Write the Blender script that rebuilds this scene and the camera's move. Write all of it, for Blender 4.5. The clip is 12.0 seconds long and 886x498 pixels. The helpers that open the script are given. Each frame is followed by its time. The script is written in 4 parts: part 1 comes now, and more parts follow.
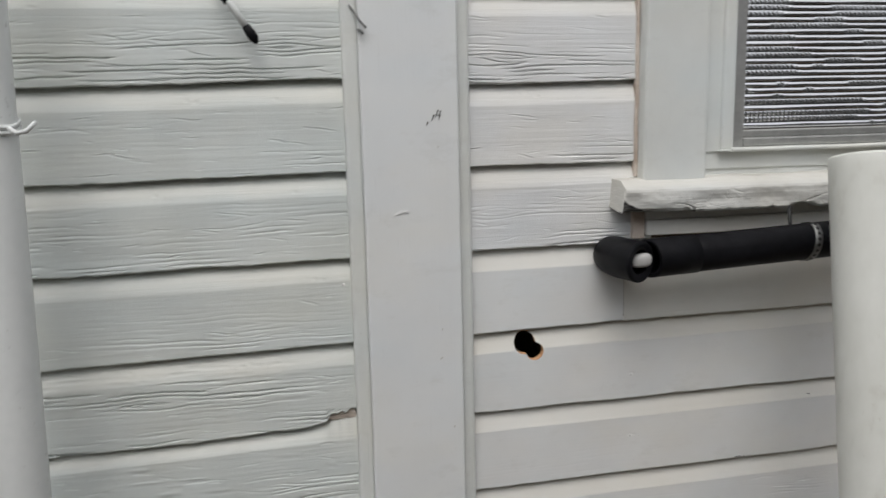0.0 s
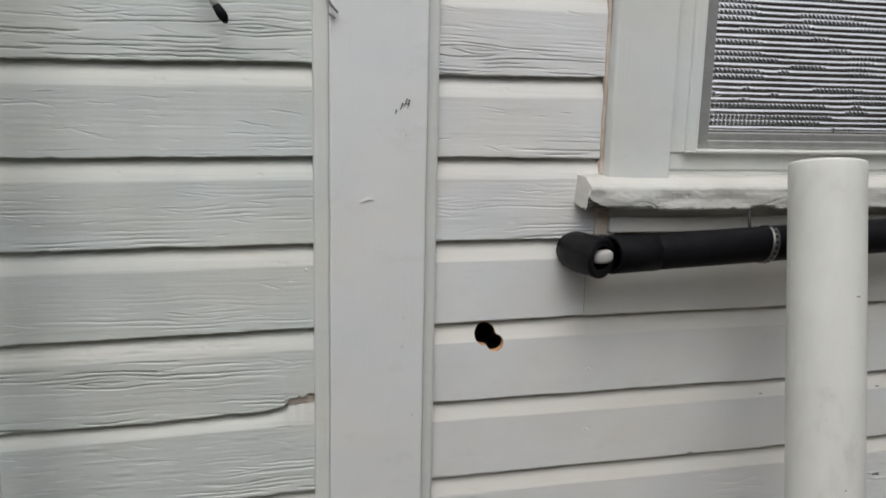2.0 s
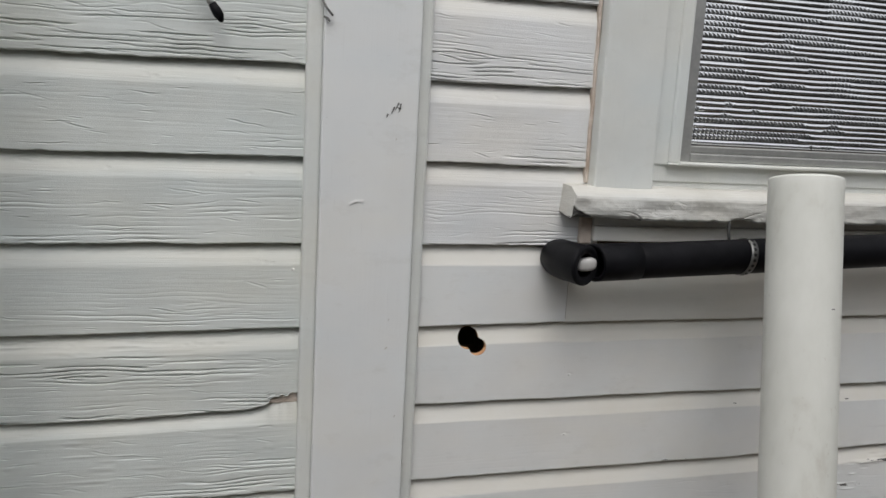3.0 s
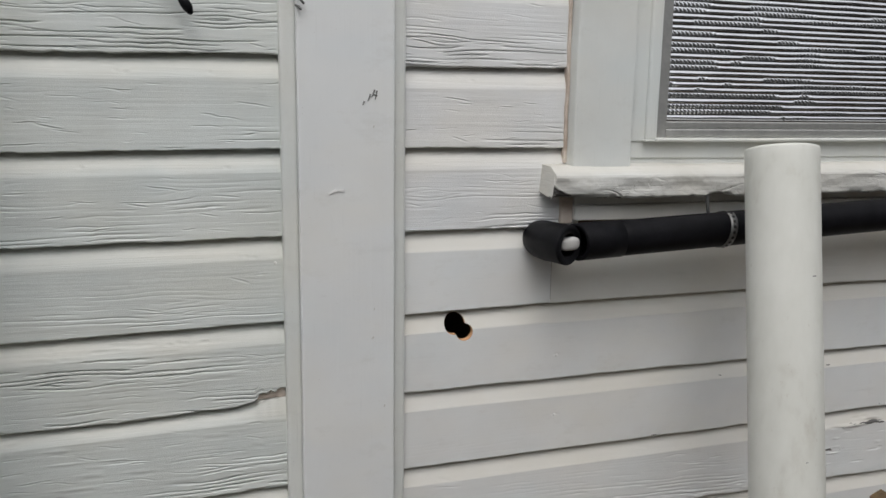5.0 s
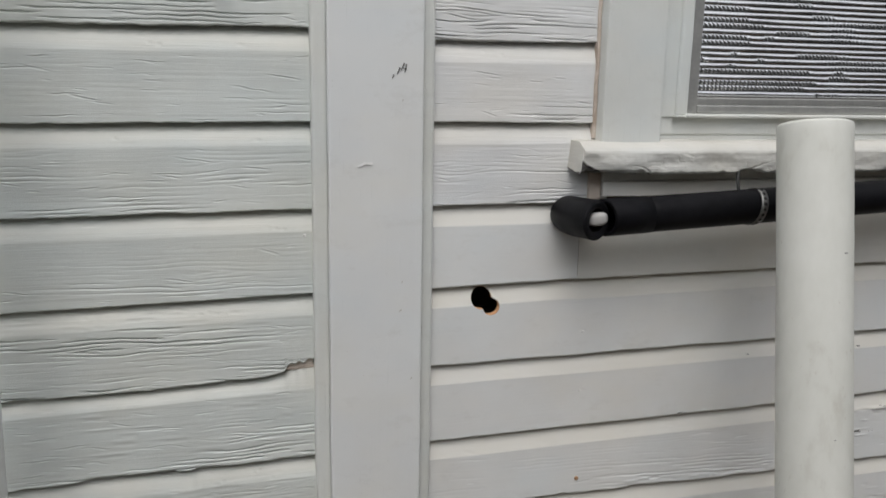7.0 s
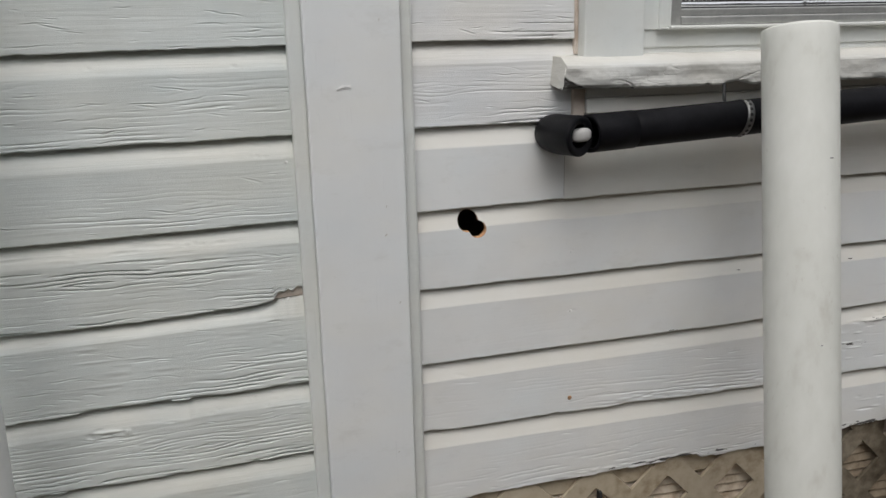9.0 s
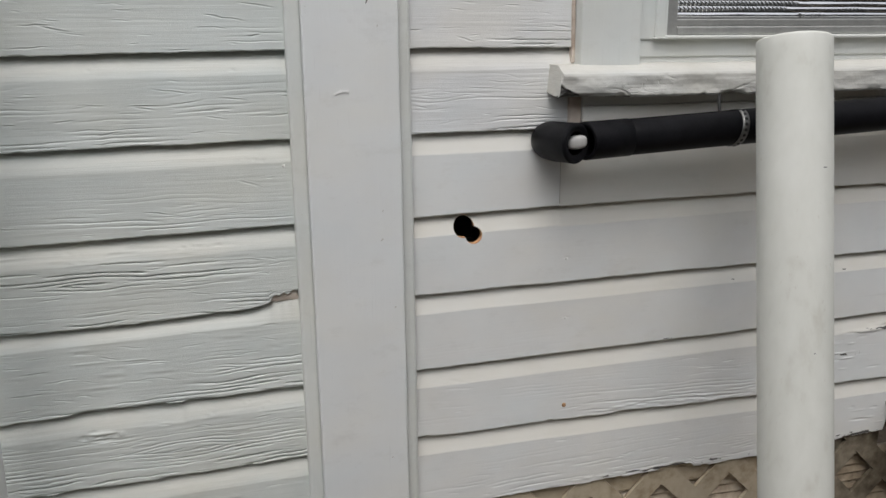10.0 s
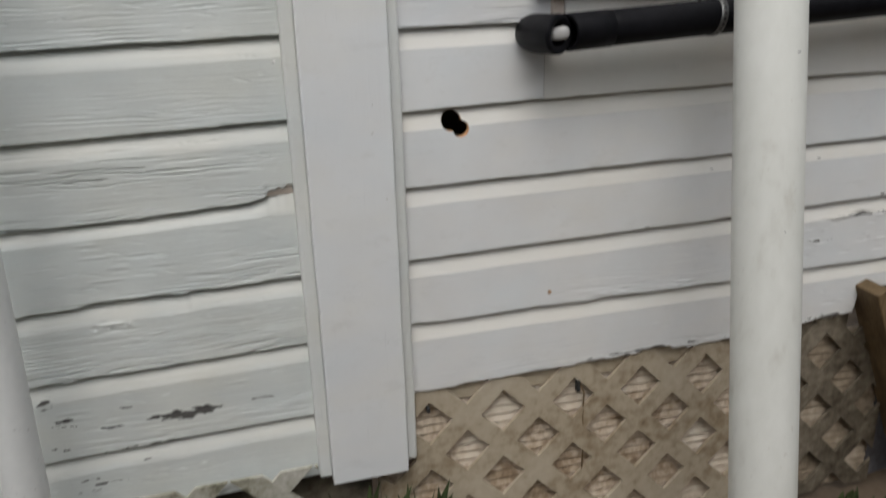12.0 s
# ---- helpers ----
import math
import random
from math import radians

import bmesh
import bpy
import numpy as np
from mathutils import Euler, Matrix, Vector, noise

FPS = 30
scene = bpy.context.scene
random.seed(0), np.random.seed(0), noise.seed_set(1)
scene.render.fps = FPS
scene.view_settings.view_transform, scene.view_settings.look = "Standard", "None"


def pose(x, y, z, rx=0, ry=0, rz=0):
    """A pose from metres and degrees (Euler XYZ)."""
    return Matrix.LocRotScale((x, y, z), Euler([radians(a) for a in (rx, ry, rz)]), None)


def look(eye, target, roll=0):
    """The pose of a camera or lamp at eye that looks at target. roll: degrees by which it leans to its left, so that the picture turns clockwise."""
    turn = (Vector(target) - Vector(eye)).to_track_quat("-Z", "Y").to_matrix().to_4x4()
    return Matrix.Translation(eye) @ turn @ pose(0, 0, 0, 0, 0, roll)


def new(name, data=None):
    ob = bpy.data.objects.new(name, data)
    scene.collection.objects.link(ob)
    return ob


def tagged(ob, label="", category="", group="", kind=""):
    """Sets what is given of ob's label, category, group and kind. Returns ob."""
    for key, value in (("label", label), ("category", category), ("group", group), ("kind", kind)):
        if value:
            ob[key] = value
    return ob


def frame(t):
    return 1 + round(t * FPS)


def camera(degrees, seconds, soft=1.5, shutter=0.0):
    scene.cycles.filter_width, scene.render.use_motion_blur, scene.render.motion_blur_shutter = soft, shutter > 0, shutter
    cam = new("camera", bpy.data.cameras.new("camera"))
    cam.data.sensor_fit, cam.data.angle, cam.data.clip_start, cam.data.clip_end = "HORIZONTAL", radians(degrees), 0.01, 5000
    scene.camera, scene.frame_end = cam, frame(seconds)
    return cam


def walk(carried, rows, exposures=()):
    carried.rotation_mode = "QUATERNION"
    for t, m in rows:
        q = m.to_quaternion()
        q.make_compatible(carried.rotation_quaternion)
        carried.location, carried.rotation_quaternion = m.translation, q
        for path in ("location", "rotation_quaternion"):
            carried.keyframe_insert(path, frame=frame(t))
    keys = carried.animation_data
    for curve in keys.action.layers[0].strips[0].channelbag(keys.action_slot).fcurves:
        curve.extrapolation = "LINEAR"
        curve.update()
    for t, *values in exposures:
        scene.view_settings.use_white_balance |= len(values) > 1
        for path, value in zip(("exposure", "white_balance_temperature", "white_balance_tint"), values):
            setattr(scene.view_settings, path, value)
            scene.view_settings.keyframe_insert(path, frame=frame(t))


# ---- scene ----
cam = camera(58.0, 12.0, 1.5, 0.5)
EXPOSURE = -0.02
PATH = [
    (0, (-0.238, -1.03, 1.253), (0.141, 0.903, 0.91), -1.3),
    (0.2, (-0.228, -1.027, 1.258), (0.114, 0.908, 0.883), -0.4),
    (0.5, (-0.218, -1.024, 1.262), (0.15, 0.9, 0.859), -0.6),
    (0.7, (-0.216, -1.026, 1.262), (0.206, 0.887, 0.858), -0.4),
    (1, (-0.215, -1.032, 1.262), (0.244, 0.874, 0.865), -0.1),
    (1.2, (-0.219, -1.035, 1.259), (0.262, 0.868, 0.874), 0.4),
    (1.5, (-0.228, -1.036, 1.253), (0.225, 0.88, 0.906), 0.2),
    (1.7, (-0.23, -1.036, 1.253), (0.219, 0.882, 0.907), 0.3),
    (2, (-0.23, -1.035, 1.253), (0.22, 0.879, 0.885), 1.3),
    (2.2, (-0.23, -1.035, 1.252), (0.22, 0.871, 0.849), 1.4),
    (2.5, (-0.233, -1.037, 1.251), (0.248, 0.865, 0.863), 2.5),
    (2.7, (-0.238, -1.04, 1.25), (0.272, 0.859, 0.886), 2.9),
    (3, (-0.249, -1.044, 1.248), (0.264, 0.858, 0.904), 3.2),
    (3.2, (-0.256, -1.04, 1.246), (0.235, 0.866, 0.891), 2.5),
    (4.8, (-0.264, -1.032, 1.241), (0.308, 0.846, 0.859), 1.2),
    (5, (-0.262, -1.037, 1.238), (0.318, 0.843, 0.878), 0.8),
    (5.2, (-0.263, -1.036, 1.237), (0.324, 0.839, 0.865), 0.9),
    (5.5, (-0.266, -1.035, 1.236), (0.321, 0.838, 0.857), 1.2),
    (5.7, (-0.268, -1.034, 1.234), (0.317, 0.838, 0.847), 1.2),
    (6, (-0.27, -1.034, 1.231), (0.297, 0.847, 0.858), 1.2),
    (6.2, (-0.268, -1.037, 1.23), (0.282, 0.851, 0.865), 1.2),
    (6.5, (-0.263, -1.043, 1.228), (0.253, 0.856, 0.87), 1.1),
    (6.7, (-0.264, -1.043, 1.227), (0.252, 0.854, 0.86), 1.1),
    (7, (-0.267, -1.043, 1.225), (0.251, 0.847, 0.826), 1.0),
    (7.2, (-0.267, -1.044, 1.224), (0.239, 0.842, 0.794), 0.1),
    (7.5, (-0.267, -1.046, 1.216), (0.209, 0.839, 0.747), -1.7),
    (7.7, (-0.273, -1.042, 1.204), (0.211, 0.834, 0.707), -2.0),
    (9.3, (-0.237, -1.061, 1.186), (0.261, 0.805, 0.669), -1.1),
    (9.5, (-0.239, -1.063, 1.185), (0.26, 0.807, 0.681), -0.9),
    (9.7, (-0.24, -1.063, 1.182), (0.245, 0.818, 0.707), -0.1),
    (10, (-0.24, -1.063, 1.179), (0.263, 0.809, 0.69), -0.6),
    (10.2, (-0.242, -1.063, 1.187), (0.248, 0.816, 0.706), -0.8),
    (10.5, (-0.246, -1.068, 1.201), (0.331, 0.784, 0.714), -0.9),
    (10.7, (-0.247, -1.076, 1.2), (0.33, 0.78, 0.726), -0.7),
    (11, (-0.248, -1.091, 1.193), (0.385, 0.755, 0.758), 0.3),
    (11.2, (-0.252, -1.101, 1.177), (0.37, 0.734, 0.679), -1.1),
    (11.5, (-0.258, -1.111, 1.156), (0.329, 0.721, 0.608), -0.5),
    (11.7, (-0.257, -1.114, 1.154), (0.287, 0.723, 0.581), -0.7),
    (12, (-0.255, -1.116, 1.154), (0.254, 0.694, 0.472), -1.6),
]
walk(cam, [(t, look(eye, target, roll)) for t, eye, target, roll in PATH], [(0, EXPOSURE - 0.06), (7, EXPOSURE - 0.05), (9.5, EXPOSURE), (12, EXPOSURE - 0.02)])

# ---- daylight: a bright overcast sky ----
world = bpy.data.worlds.new("overcast_sky")
scene.world = world
world.use_nodes = True
wn, wl = world.node_tree.nodes, world.node_tree.links
sky = wn.new("ShaderNodeTexSky")
sky.sky_type, sky.sun_disc = "NISHITA", False
sky.sun_elevation, sky.sun_rotation = radians(57), radians(200)
sky.air_density, sky.dust_density, sky.ozone_density = 1.0, 3.0, 1.0
grey = wn.new("ShaderNodeHueSaturation")
grey.inputs["Saturation"].default_value = 0.20
wl.new(sky.outputs[0], grey.inputs["Color"])
wl.new(grey.outputs[0], wn["Background"].inputs[0])
wn["Background"].inputs[1].default_value = 0.205
sun_data = bpy.data.lights.new("sun", "SUN")
sun_data.energy, sun_data.angle, sun_data.color = 0.55, radians(42), (1.0, 0.96, 0.91)
sun = new("sun", sun_data)
sun.matrix_world = look((-0.8, -2.4, 5.6), (0, 0, 0))


# ---- materials ----
def material(name):
    m = bpy.data.materials.new(name)
    m.use_nodes = True
    return m, m.node_tree.nodes, m.node_tree.links, m.node_tree.nodes["Principled BSDF"]


def coords(n, l, scale, kind="Object"):
    tc, mp = n.new("ShaderNodeTexCoord"), n.new("ShaderNodeMapping")
    mp.inputs["Scale"].default_value = scale
    l.new(tc.outputs[kind], mp.inputs["Vector"])
    return mp.outputs[0]


def noise_tex(n, l, vec, scale, detail=4, rough=0.55):
    t = n.new("ShaderNodeTexNoise")
    t.inputs["Scale"].default_value, t.inputs["Detail"].default_value = scale, detail
    t.inputs["Roughness"].default_value = rough
    l.new(vec, t.inputs["Vector"])
    return t.outputs["Fac"]


def ramp(n, l, fac, stops):
    r = n.new("ShaderNodeValToRGB")
    e = r.color_ramp.elements
    e[0].position, e[0].color = stops[0][0], (*stops[0][1], 1)
    e[1].position, e[1].color = stops[-1][0], (*stops[-1][1], 1)
    for p, c in stops[1:-1]:
        e.new(p).color = (*c, 1)
    l.new(fac, r.inputs[0])
    return r.outputs[0]


def mix(n, l, fac, a, b, mode="MIX"):
    m = n.new("ShaderNodeMix")
    m.data_type, m.blend_type = "RGBA", mode
    for sock, v in ((m.inputs[0], fac), (m.inputs[6], a), (m.inputs[7], b)):
        if isinstance(v, (int, float)):
            sock.default_value = v
        elif isinstance(v, tuple):
            sock.default_value = (*v, 1)
        else:
            l.new(v, sock)
    return m.outputs[2]


def math_node(n, l, op, a, b=0.0):
    m = n.new("ShaderNodeMath")
    m.operation = op
    for sock, v in zip(m.inputs, (a, b)):
        if isinstance(v, (int, float)):
            sock.default_value = v
        else:
            l.new(v, sock)
    return m.outputs[0]


def bump(n, l, p, height, strength, distance):
    b = n.new("ShaderNodeBump")
    b.inputs["Strength"].default_value, b.inputs["Distance"].default_value = strength, distance
    l.new(height, b.inputs["Height"])
    l.new(b.outputs[0], p.inputs["Normal"])


def painted_wood(name, light, dark, grain=0.5, gloss=0.5, axis="x"):
    """Old white paint on wood: mottled, with fine grain along the board, bare grey wood where it has worn off."""
    m, n, l, p = material(name)
    along = (7, 60, 260) if axis == "x" else (260, 60, 7)
    v, g = coords(n, l, (1, 1, 1)), coords(n, l, along)
    blotch = noise_tex(n, l, v, 9, 5)
    fibre = noise_tex(n, l, g, 1.0, 6, 0.65)
    speck = noise_tex(n, l, v, 420, 2)
    base = ramp(n, l, blotch, [(0.3, dark), (0.68, light)])
    cast = noise_tex(n, l, coords(n, l, (1, 1, 1.6)), 4.5, 3)
    tint = ramp(n, l, cast, [(0.30, (0.955, 0.985, 1.0)), (0.50, (0.985, 0.99, 0.985)), (0.70, (1.0, 0.985, 0.945))])
    base = mix(n, l, 1.0, base, tint, "MULTIPLY")
    grime = noise_tex(n, l, coords(n, l, (14, 14, 30)), 1, 6, 0.7)
    base = mix(n, l, ramp(n, l, grime, [(0.56, (0,) * 3), (0.76, (0.22,) * 3)]), base, (0.46, 0.45, 0.40))
    base = mix(n, l, ramp(n, l, fibre, [(0.22, (0.5,) * 3), (0.36, (0,) * 3)]), base, tuple(c * 0.72 for c in dark))
    base = mix(n, l, ramp(n, l, speck, [(0.70, (0,) * 3), (0.78, (0.35,) * 3)]), base, (0.33, 0.30, 0.25))
    # cream tint, as strong as the mesh attribute says
    cream_amount = n.new("ShaderNodeAttribute")
    cream_amount.attribute_name = "cream_tint"
    base = mix(n, l, math_node(n, l, "MULTIPLY", cream_amount.outputs["Fac"], math_node(n, l, "ADD", blotch, 0.15)), base, (0.695, 0.668, 0.60))
    wear = n.new("ShaderNodeAttribute")
    wear.attribute_name = "wear"
    flake = noise_tex(n, l, coords(n, l, (42, 60, 165)), 1, 3, 0.55)
    broken = math_node(n, l, "MULTIPLY", math_node(n, l, "MINIMUM", wear.outputs["Fac"], 1.0), math_node(n, l, "SUBTRACT", math_node(n, l, "MULTIPLY", flake, 2.4), 1.2))
    w = math_node(n, l, "ADD", broken, math_node(n, l, "ADD", math_node(n, l, "MULTIPLY", wear.outputs["Fac"], 0.5), 0.4))
    bare = ramp(n, l, w, [(0.875, (0,) * 3), (0.90, (1,) * 3)])
    raw = ramp(n, l, fibre, [(0.35, (0.03, 0.03, 0.031)), (0.65, (0.15, 0.145, 0.135))])
    base = mix(n, l, bare, base, raw)
    l.new(base, p.inputs["Base Color"])
    p.inputs["Roughness"].default_value = gloss
    p.inputs["Specular IOR Level"].default_value = 0.35
    h = math_node(n, l, "ADD", math_node(n, l, "MULTIPLY", fibre, 1.0), math_node(n, l, "MULTIPLY", blotch, 0.6))
    h = math_node(n, l, "SUBTRACT", h, math_node(n, l, "MULTIPLY", bare, 0.5))
    bump(n, l, p, h, grain, 0.0016)
    return m


def mottled(name, stops, scale, rough, relief=0.2, fine=90, distance=0.002, stretch=(1, 1, 1), metal=0.0, spec=0.4, specks=None):
    m, n, l, p = material(name)
    v = coords(n, l, stretch)
    a, b = noise_tex(n, l, v, scale, 5), noise_tex(n, l, v, fine, 4)
    f = math_node(n, l, "ADD", math_node(n, l, "MULTIPLY", a, 0.65), math_node(n, l, "MULTIPLY", b, 0.35))
    base = ramp(n, l, f, stops)
    if specks:
        spot = noise_tex(n, l, v, 150, 3, 0.6)
        where = noise_tex(n, l, v, 11, 2)
        spot = math_node(n, l, "ADD", math_node(n, l, "MULTIPLY", spot, 0.8), math_node(n, l, "MULTIPLY", where, 0.35))
        base = mix(n, l, ramp(n, l, spot, [(0.70, (0,) * 3), (0.78, (0.75,) * 3)]), base, specks)
    l.new(base, p.inputs["Base Color"])
    p.inputs["Roughness"].default_value, p.inputs["Metallic"].default_value = rough, metal
    p.inputs["Specular IOR Level"].default_value = spec
    bump(n, l, p, f, relief, distance)
    return m


SIDING = painted_wood("weathered_siding_paint", (0.718, 0.745, 0.722), (0.628, 0.655, 0.636), 0.42)
PALER = painted_wood("paler_siding_paint", (0.795, 0.797, 0.797), (0.715, 0.72, 0.72), 0.42)
SMOOTH = painted_wood("smooth_siding_paint", (0.818, 0.82, 0.812), (0.763, 0.765, 0.757), 0.12)
TRIM = painted_wood("trim_paint", (0.795, 0.807, 0.808), (0.75, 0.762, 0.764), 0.12, 0.42, "z")
OLDER = painted_wood("yellowed_siding_paint", (0.80, 0.785, 0.745), (0.74, 0.725, 0.685), 0.16)
CASING = painted_wood("casing_paint", (0.745, 0.757, 0.735), (0.675, 0.687, 0.665), 0.4, 0.42, "z")
SILL = painted_wood("cracked_sill_paint", (0.62, 0.612, 0.585), (0.50, 0.49, 0.455), 0.6, 0.6)
CORE = mottled("sheathing", [(0.3, (0.10, 0.075, 0.05)), (0.7, (0.16, 0.12, 0.08))], 8, 0.9)
BARE = mottled("rotted_bare_wood", [(0.32, (0.42, 0.33, 0.26)), (0.52, (0.60, 0.52, 0.45)), (0.70, (0.70, 0.64, 0.57))], 25, 0.85, 0.5, 120, 0.002, (0.4, 1, 1))
RAW = mottled("fresh_cut_wood", [(0.3, (0.50, 0.27, 0.13)), (0.7, (0.68, 0.42, 0.24))], 60, 0.8, 0.4, 300)
PVC = mottled("weathered_plastic_pipe", [(0.32, (0.58, 0.57, 0.515)), (0.45, (0.70, 0.705, 0.655)), (0.7, (0.77, 0.775, 0.73))], 16, 0.5, 0.2, 60, stretch=(1, 1, 0.45), specks=(0.60, 0.585, 0.53))
WHITE_PIPE = mottled("painted_drain_pipe", [(0.3, (0.71, 0.73, 0.72)), (0.7, (0.80, 0.815, 0.80))], 12, 0.5, 0.25, 80, specks=(0.36, 0.36, 0.32))
FOAM = mottled("black_foam", [(0.3, (0.004, 0.004, 0.005)), (0.7, (0.010, 0.010, 0.012))], 40, 0.48, 0.3, 300, 0.001, spec=0.09)
CAP = mottled("white_plastic", [(0.3, (0.40, 0.395, 0.385)), (0.7, (0.54, 0.53, 0.515))], 30, 0.35, 0.05)
STEEL = mottled("galvanised_strap", [(0.3, (0.14, 0.14, 0.135)), (0.7, (0.30, 0.30, 0.29))], 120, 0.4, 0.2, 400, 0.0006, metal=0.8)
ALU = mottled("dull_aluminium", [(0.3, (0.36, 0.36, 0.35)), (0.7, (0.50, 0.50, 0.48))], 40, 0.45, 0.1, 200, 0.0005, metal=0.7)
RIB = mottled("reeded_metal", [(0.3, (0.82, 0.82, 0.82)), (0.7, (0.92, 0.92, 0.92))], 9, 0.20, 0.2, 55, 0.002, (1, 1, 3.0), 1.0)
DARK = mottled("dark_backing", [(0.3, (0.02, 0.02, 0.02)), (0.7, (0.04, 0.04, 0.04))], 20, 0.7)
TAN = mottled("tan_lattice_paint", [(0.30, (0.14, 0.095, 0.055)), (0.39, (0.33, 0.26, 0.175)), (0.48, (0.47, 0.40, 0.295)), (0.58, (0.53, 0.465, 0.355)), (0.70, (0.58, 0.52, 0.415))], 4.5, 0.6, 0.35, 60)
PALE = mottled("white_lattice_paint", [(0.34, (0.10, 0.095, 0.06)), (0.45, (0.34, 0.33, 0.26)), (0.62, (0.56, 0.55, 0.49))], 16, 0.7, 0.4, 90)
PANEL = mottled("old_ribbed_panel", [(0.32, (0.16, 0.10, 0.055)), (0.42, (0.42, 0.32, 0.22)), (0.52, (0.68, 0.58, 0.46)), (0.7, (0.80, 0.73, 0.62))], 6, 0.75, 0.3, 70)
TIMBER = mottled("brown_timber", [(0.3, (0.085, 0.056, 0.028)), (0.7, (0.23, 0.158, 0.08))], 6, 0.75, 0.5, 40, 0.003, (6, 6, 1))
DIRT = mottled("garden_soil", [(0.3, (0.055, 0.038, 0.025)), (0.6, (0.12, 0.088, 0.058)), (0.75, (0.08, 0.08, 0.04))], 3, 0.95, 0.8, 40, 0.02)
LEAF = mottled("weed_leaf", [(0.3, (0.022, 0.036, 0.012)), (0.7, (0.065, 0.085, 0.03))], 30, 0.6)
RUST = mottled("rusty_nail", [(0.3, (0.32, 0.17, 0.08)), (0.7, (0.48, 0.31, 0.18))], 200, 0.8)
CHALK = mottled("chalky_white_paint", [(0.3, (0.84, 0.84, 0.83)), (0.7, (0.90, 0.90, 0.89))], 60, 0.7)
SCUFF = mottled("black_scuff", [(0.3, (0.06, 0.06, 0.06)), (0.7, (0.24, 0.24, 0.23))], 200, 0.7)
GREY_BOX = mottled("grey_blue_plastic", [(0.36, (0.05, 0.042, 0.035)), (0.5, (0.10, 0.098, 0.105)), (0.66, (0.15, 0.15, 0.17))], 9, 0.6)
BEAM = mottled("dirty_sill_timber", [(0.36, (0.03, 0.021, 0.014)), (0.5, (0.13, 0.10, 0.068)), (0.66, (0.28, 0.235, 0.175))], 16, 0.85, 0.6, 70, 0.004, (0.5, 1, 1))


# ---- mesh helpers ----
def finish(name, mesh, mat, parent=None, label="", smooth=True):
    mesh.materials.append(mat)
    if smooth:
        mesh.polygons.foreach_set("use_smooth", [True] * len(mesh.polygons))
    ob = new(name, mesh)
    if parent is not None:
        ob.parent = parent
    if label:
        tagged(ob, label)
    return ob


def part(name, bm, mat, parent=None, label="", smooth=False):
    mesh = bpy.data.meshes.new(name)
    bmesh.ops.recalc_face_normals(bm, faces=bm.faces)
    bm.to_mesh(mesh)
    bm.free()
    return finish(name, mesh, mat, parent, label, smooth)


def thing(name, label, category="", group="", kind="", at=(0, 0, 0)):
    ob = tagged(new(name), label, category, group, kind)
    ob.location = at
    return ob


def box(x0, x1, y0, y1, z0, z1, bevel=0.0):
    bm = bmesh.new()
    bmesh.ops.create_cube(bm, size=1)
    for v in bm.verts:
        v.co = ((x0 + x1) / 2 + v.co.x * (x1 - x0), (y0 + y1) / 2 + v.co.y * (y1 - y0), (z0 + z1) / 2 + v.co.z * (z1 - z0))
    if bevel:
        bmesh.ops.bevel(bm, geom=bm.edges[:], offset=bevel, segments=2, affect="EDGES", profile=0.5)
    return bm


def roughen(bm, cuts, amount, scale, only=None):
    bmesh.ops.subdivide_edges(bm, edges=bm.edges[:], cuts=cuts, use_grid_fill=True)
    for v in bm.verts:
        if only is None or only(v.co):
            v.co += noise.noise_vector(v.co * scale) * amount
    return bm


def wonky(bm, amount=0.0008, scale=9):
    bmesh.ops.subdivide_edges(bm, edges=[e for e in bm.edges if e.calc_length() > 0.3], cuts=60, use_grid_fill=True)
    for v in bm.verts:
        v.co += noise.noise_vector(v.co * scale) * amount
    return bm


def tube(points, outer, inner=0.0, sides=40, caps=True):
    """A pipe along a list of points; with an inner radius it is hollow and open at both ends."""
    bm = bmesh.new()
    pts = [Vector(p) for p in points]
    rings = []
    for base in ((outer, inner) if inner else (outer,)):
        row = []
        for i, p in enumerate(pts):
            r = base[i] if isinstance(base, list) else base
            d = (pts[min(i + 1, len(pts) - 1)] - pts[max(i - 1, 0)]).normalized()
            u = d.orthogonal().normalized() if abs(d.z) > 0.9 else d.cross(Vector((0, 0, 1))).normalized()
            w = d.cross(u)
            row.append([bm.verts.new(p + (u * math.cos(a) + w * math.sin(a)) * r) for a in (2 * math.pi * k / sides for k in range(sides))])
        rings.append(row)
    for row in rings:
        for a, b in zip(row, row[1:]):
            for k in range(sides):
                bm.faces.new((a[k], a[(k + 1) % sides], b[(k + 1) % sides], b[k]))
    if inner:
        for e in (0, -1):
            a, b = rings[0][e], rings[1][e]
            for k in range(sides):
                bm.faces.new((a[k], a[(k + 1) % sides], b[(k + 1) % sides], b[k]))
    elif caps:
        bm.faces.new(rings[0][0][::-1])
        bm.faces.new(rings[0][-1])
    return bm


def value_noise(x, z, seed):
    xi, zi = np.floor(x), np.floor(z)
    fx, fz = x - xi, z - zi
    fx, fz = fx * fx * (3 - 2 * fx), fz * fz * (3 - 2 * fz)

    def cell(a, b):
        h = np.sin(a * 127.1 + b * 311.7 + seed * 74.7) * 43758.5453
        return h - np.floor(h)

    return (cell(xi, zi) * (1 - fx) + cell(xi + 1, zi) * fx) * (1 - fz) + (cell(xi, zi + 1) * (1 - fx) + cell(xi + 1, zi + 1) * fx) * fz


# ---- the siding: every board with its cove, its lip and its weathered grain ----
COVE, LIP, BACK = 0.025, 0.0, 0.0165


def line(*pts):
    xs, zs = [p[0] for p in pts], [p[1] for p in pts]
    return lambda x: np.interp(x, xs, zs)


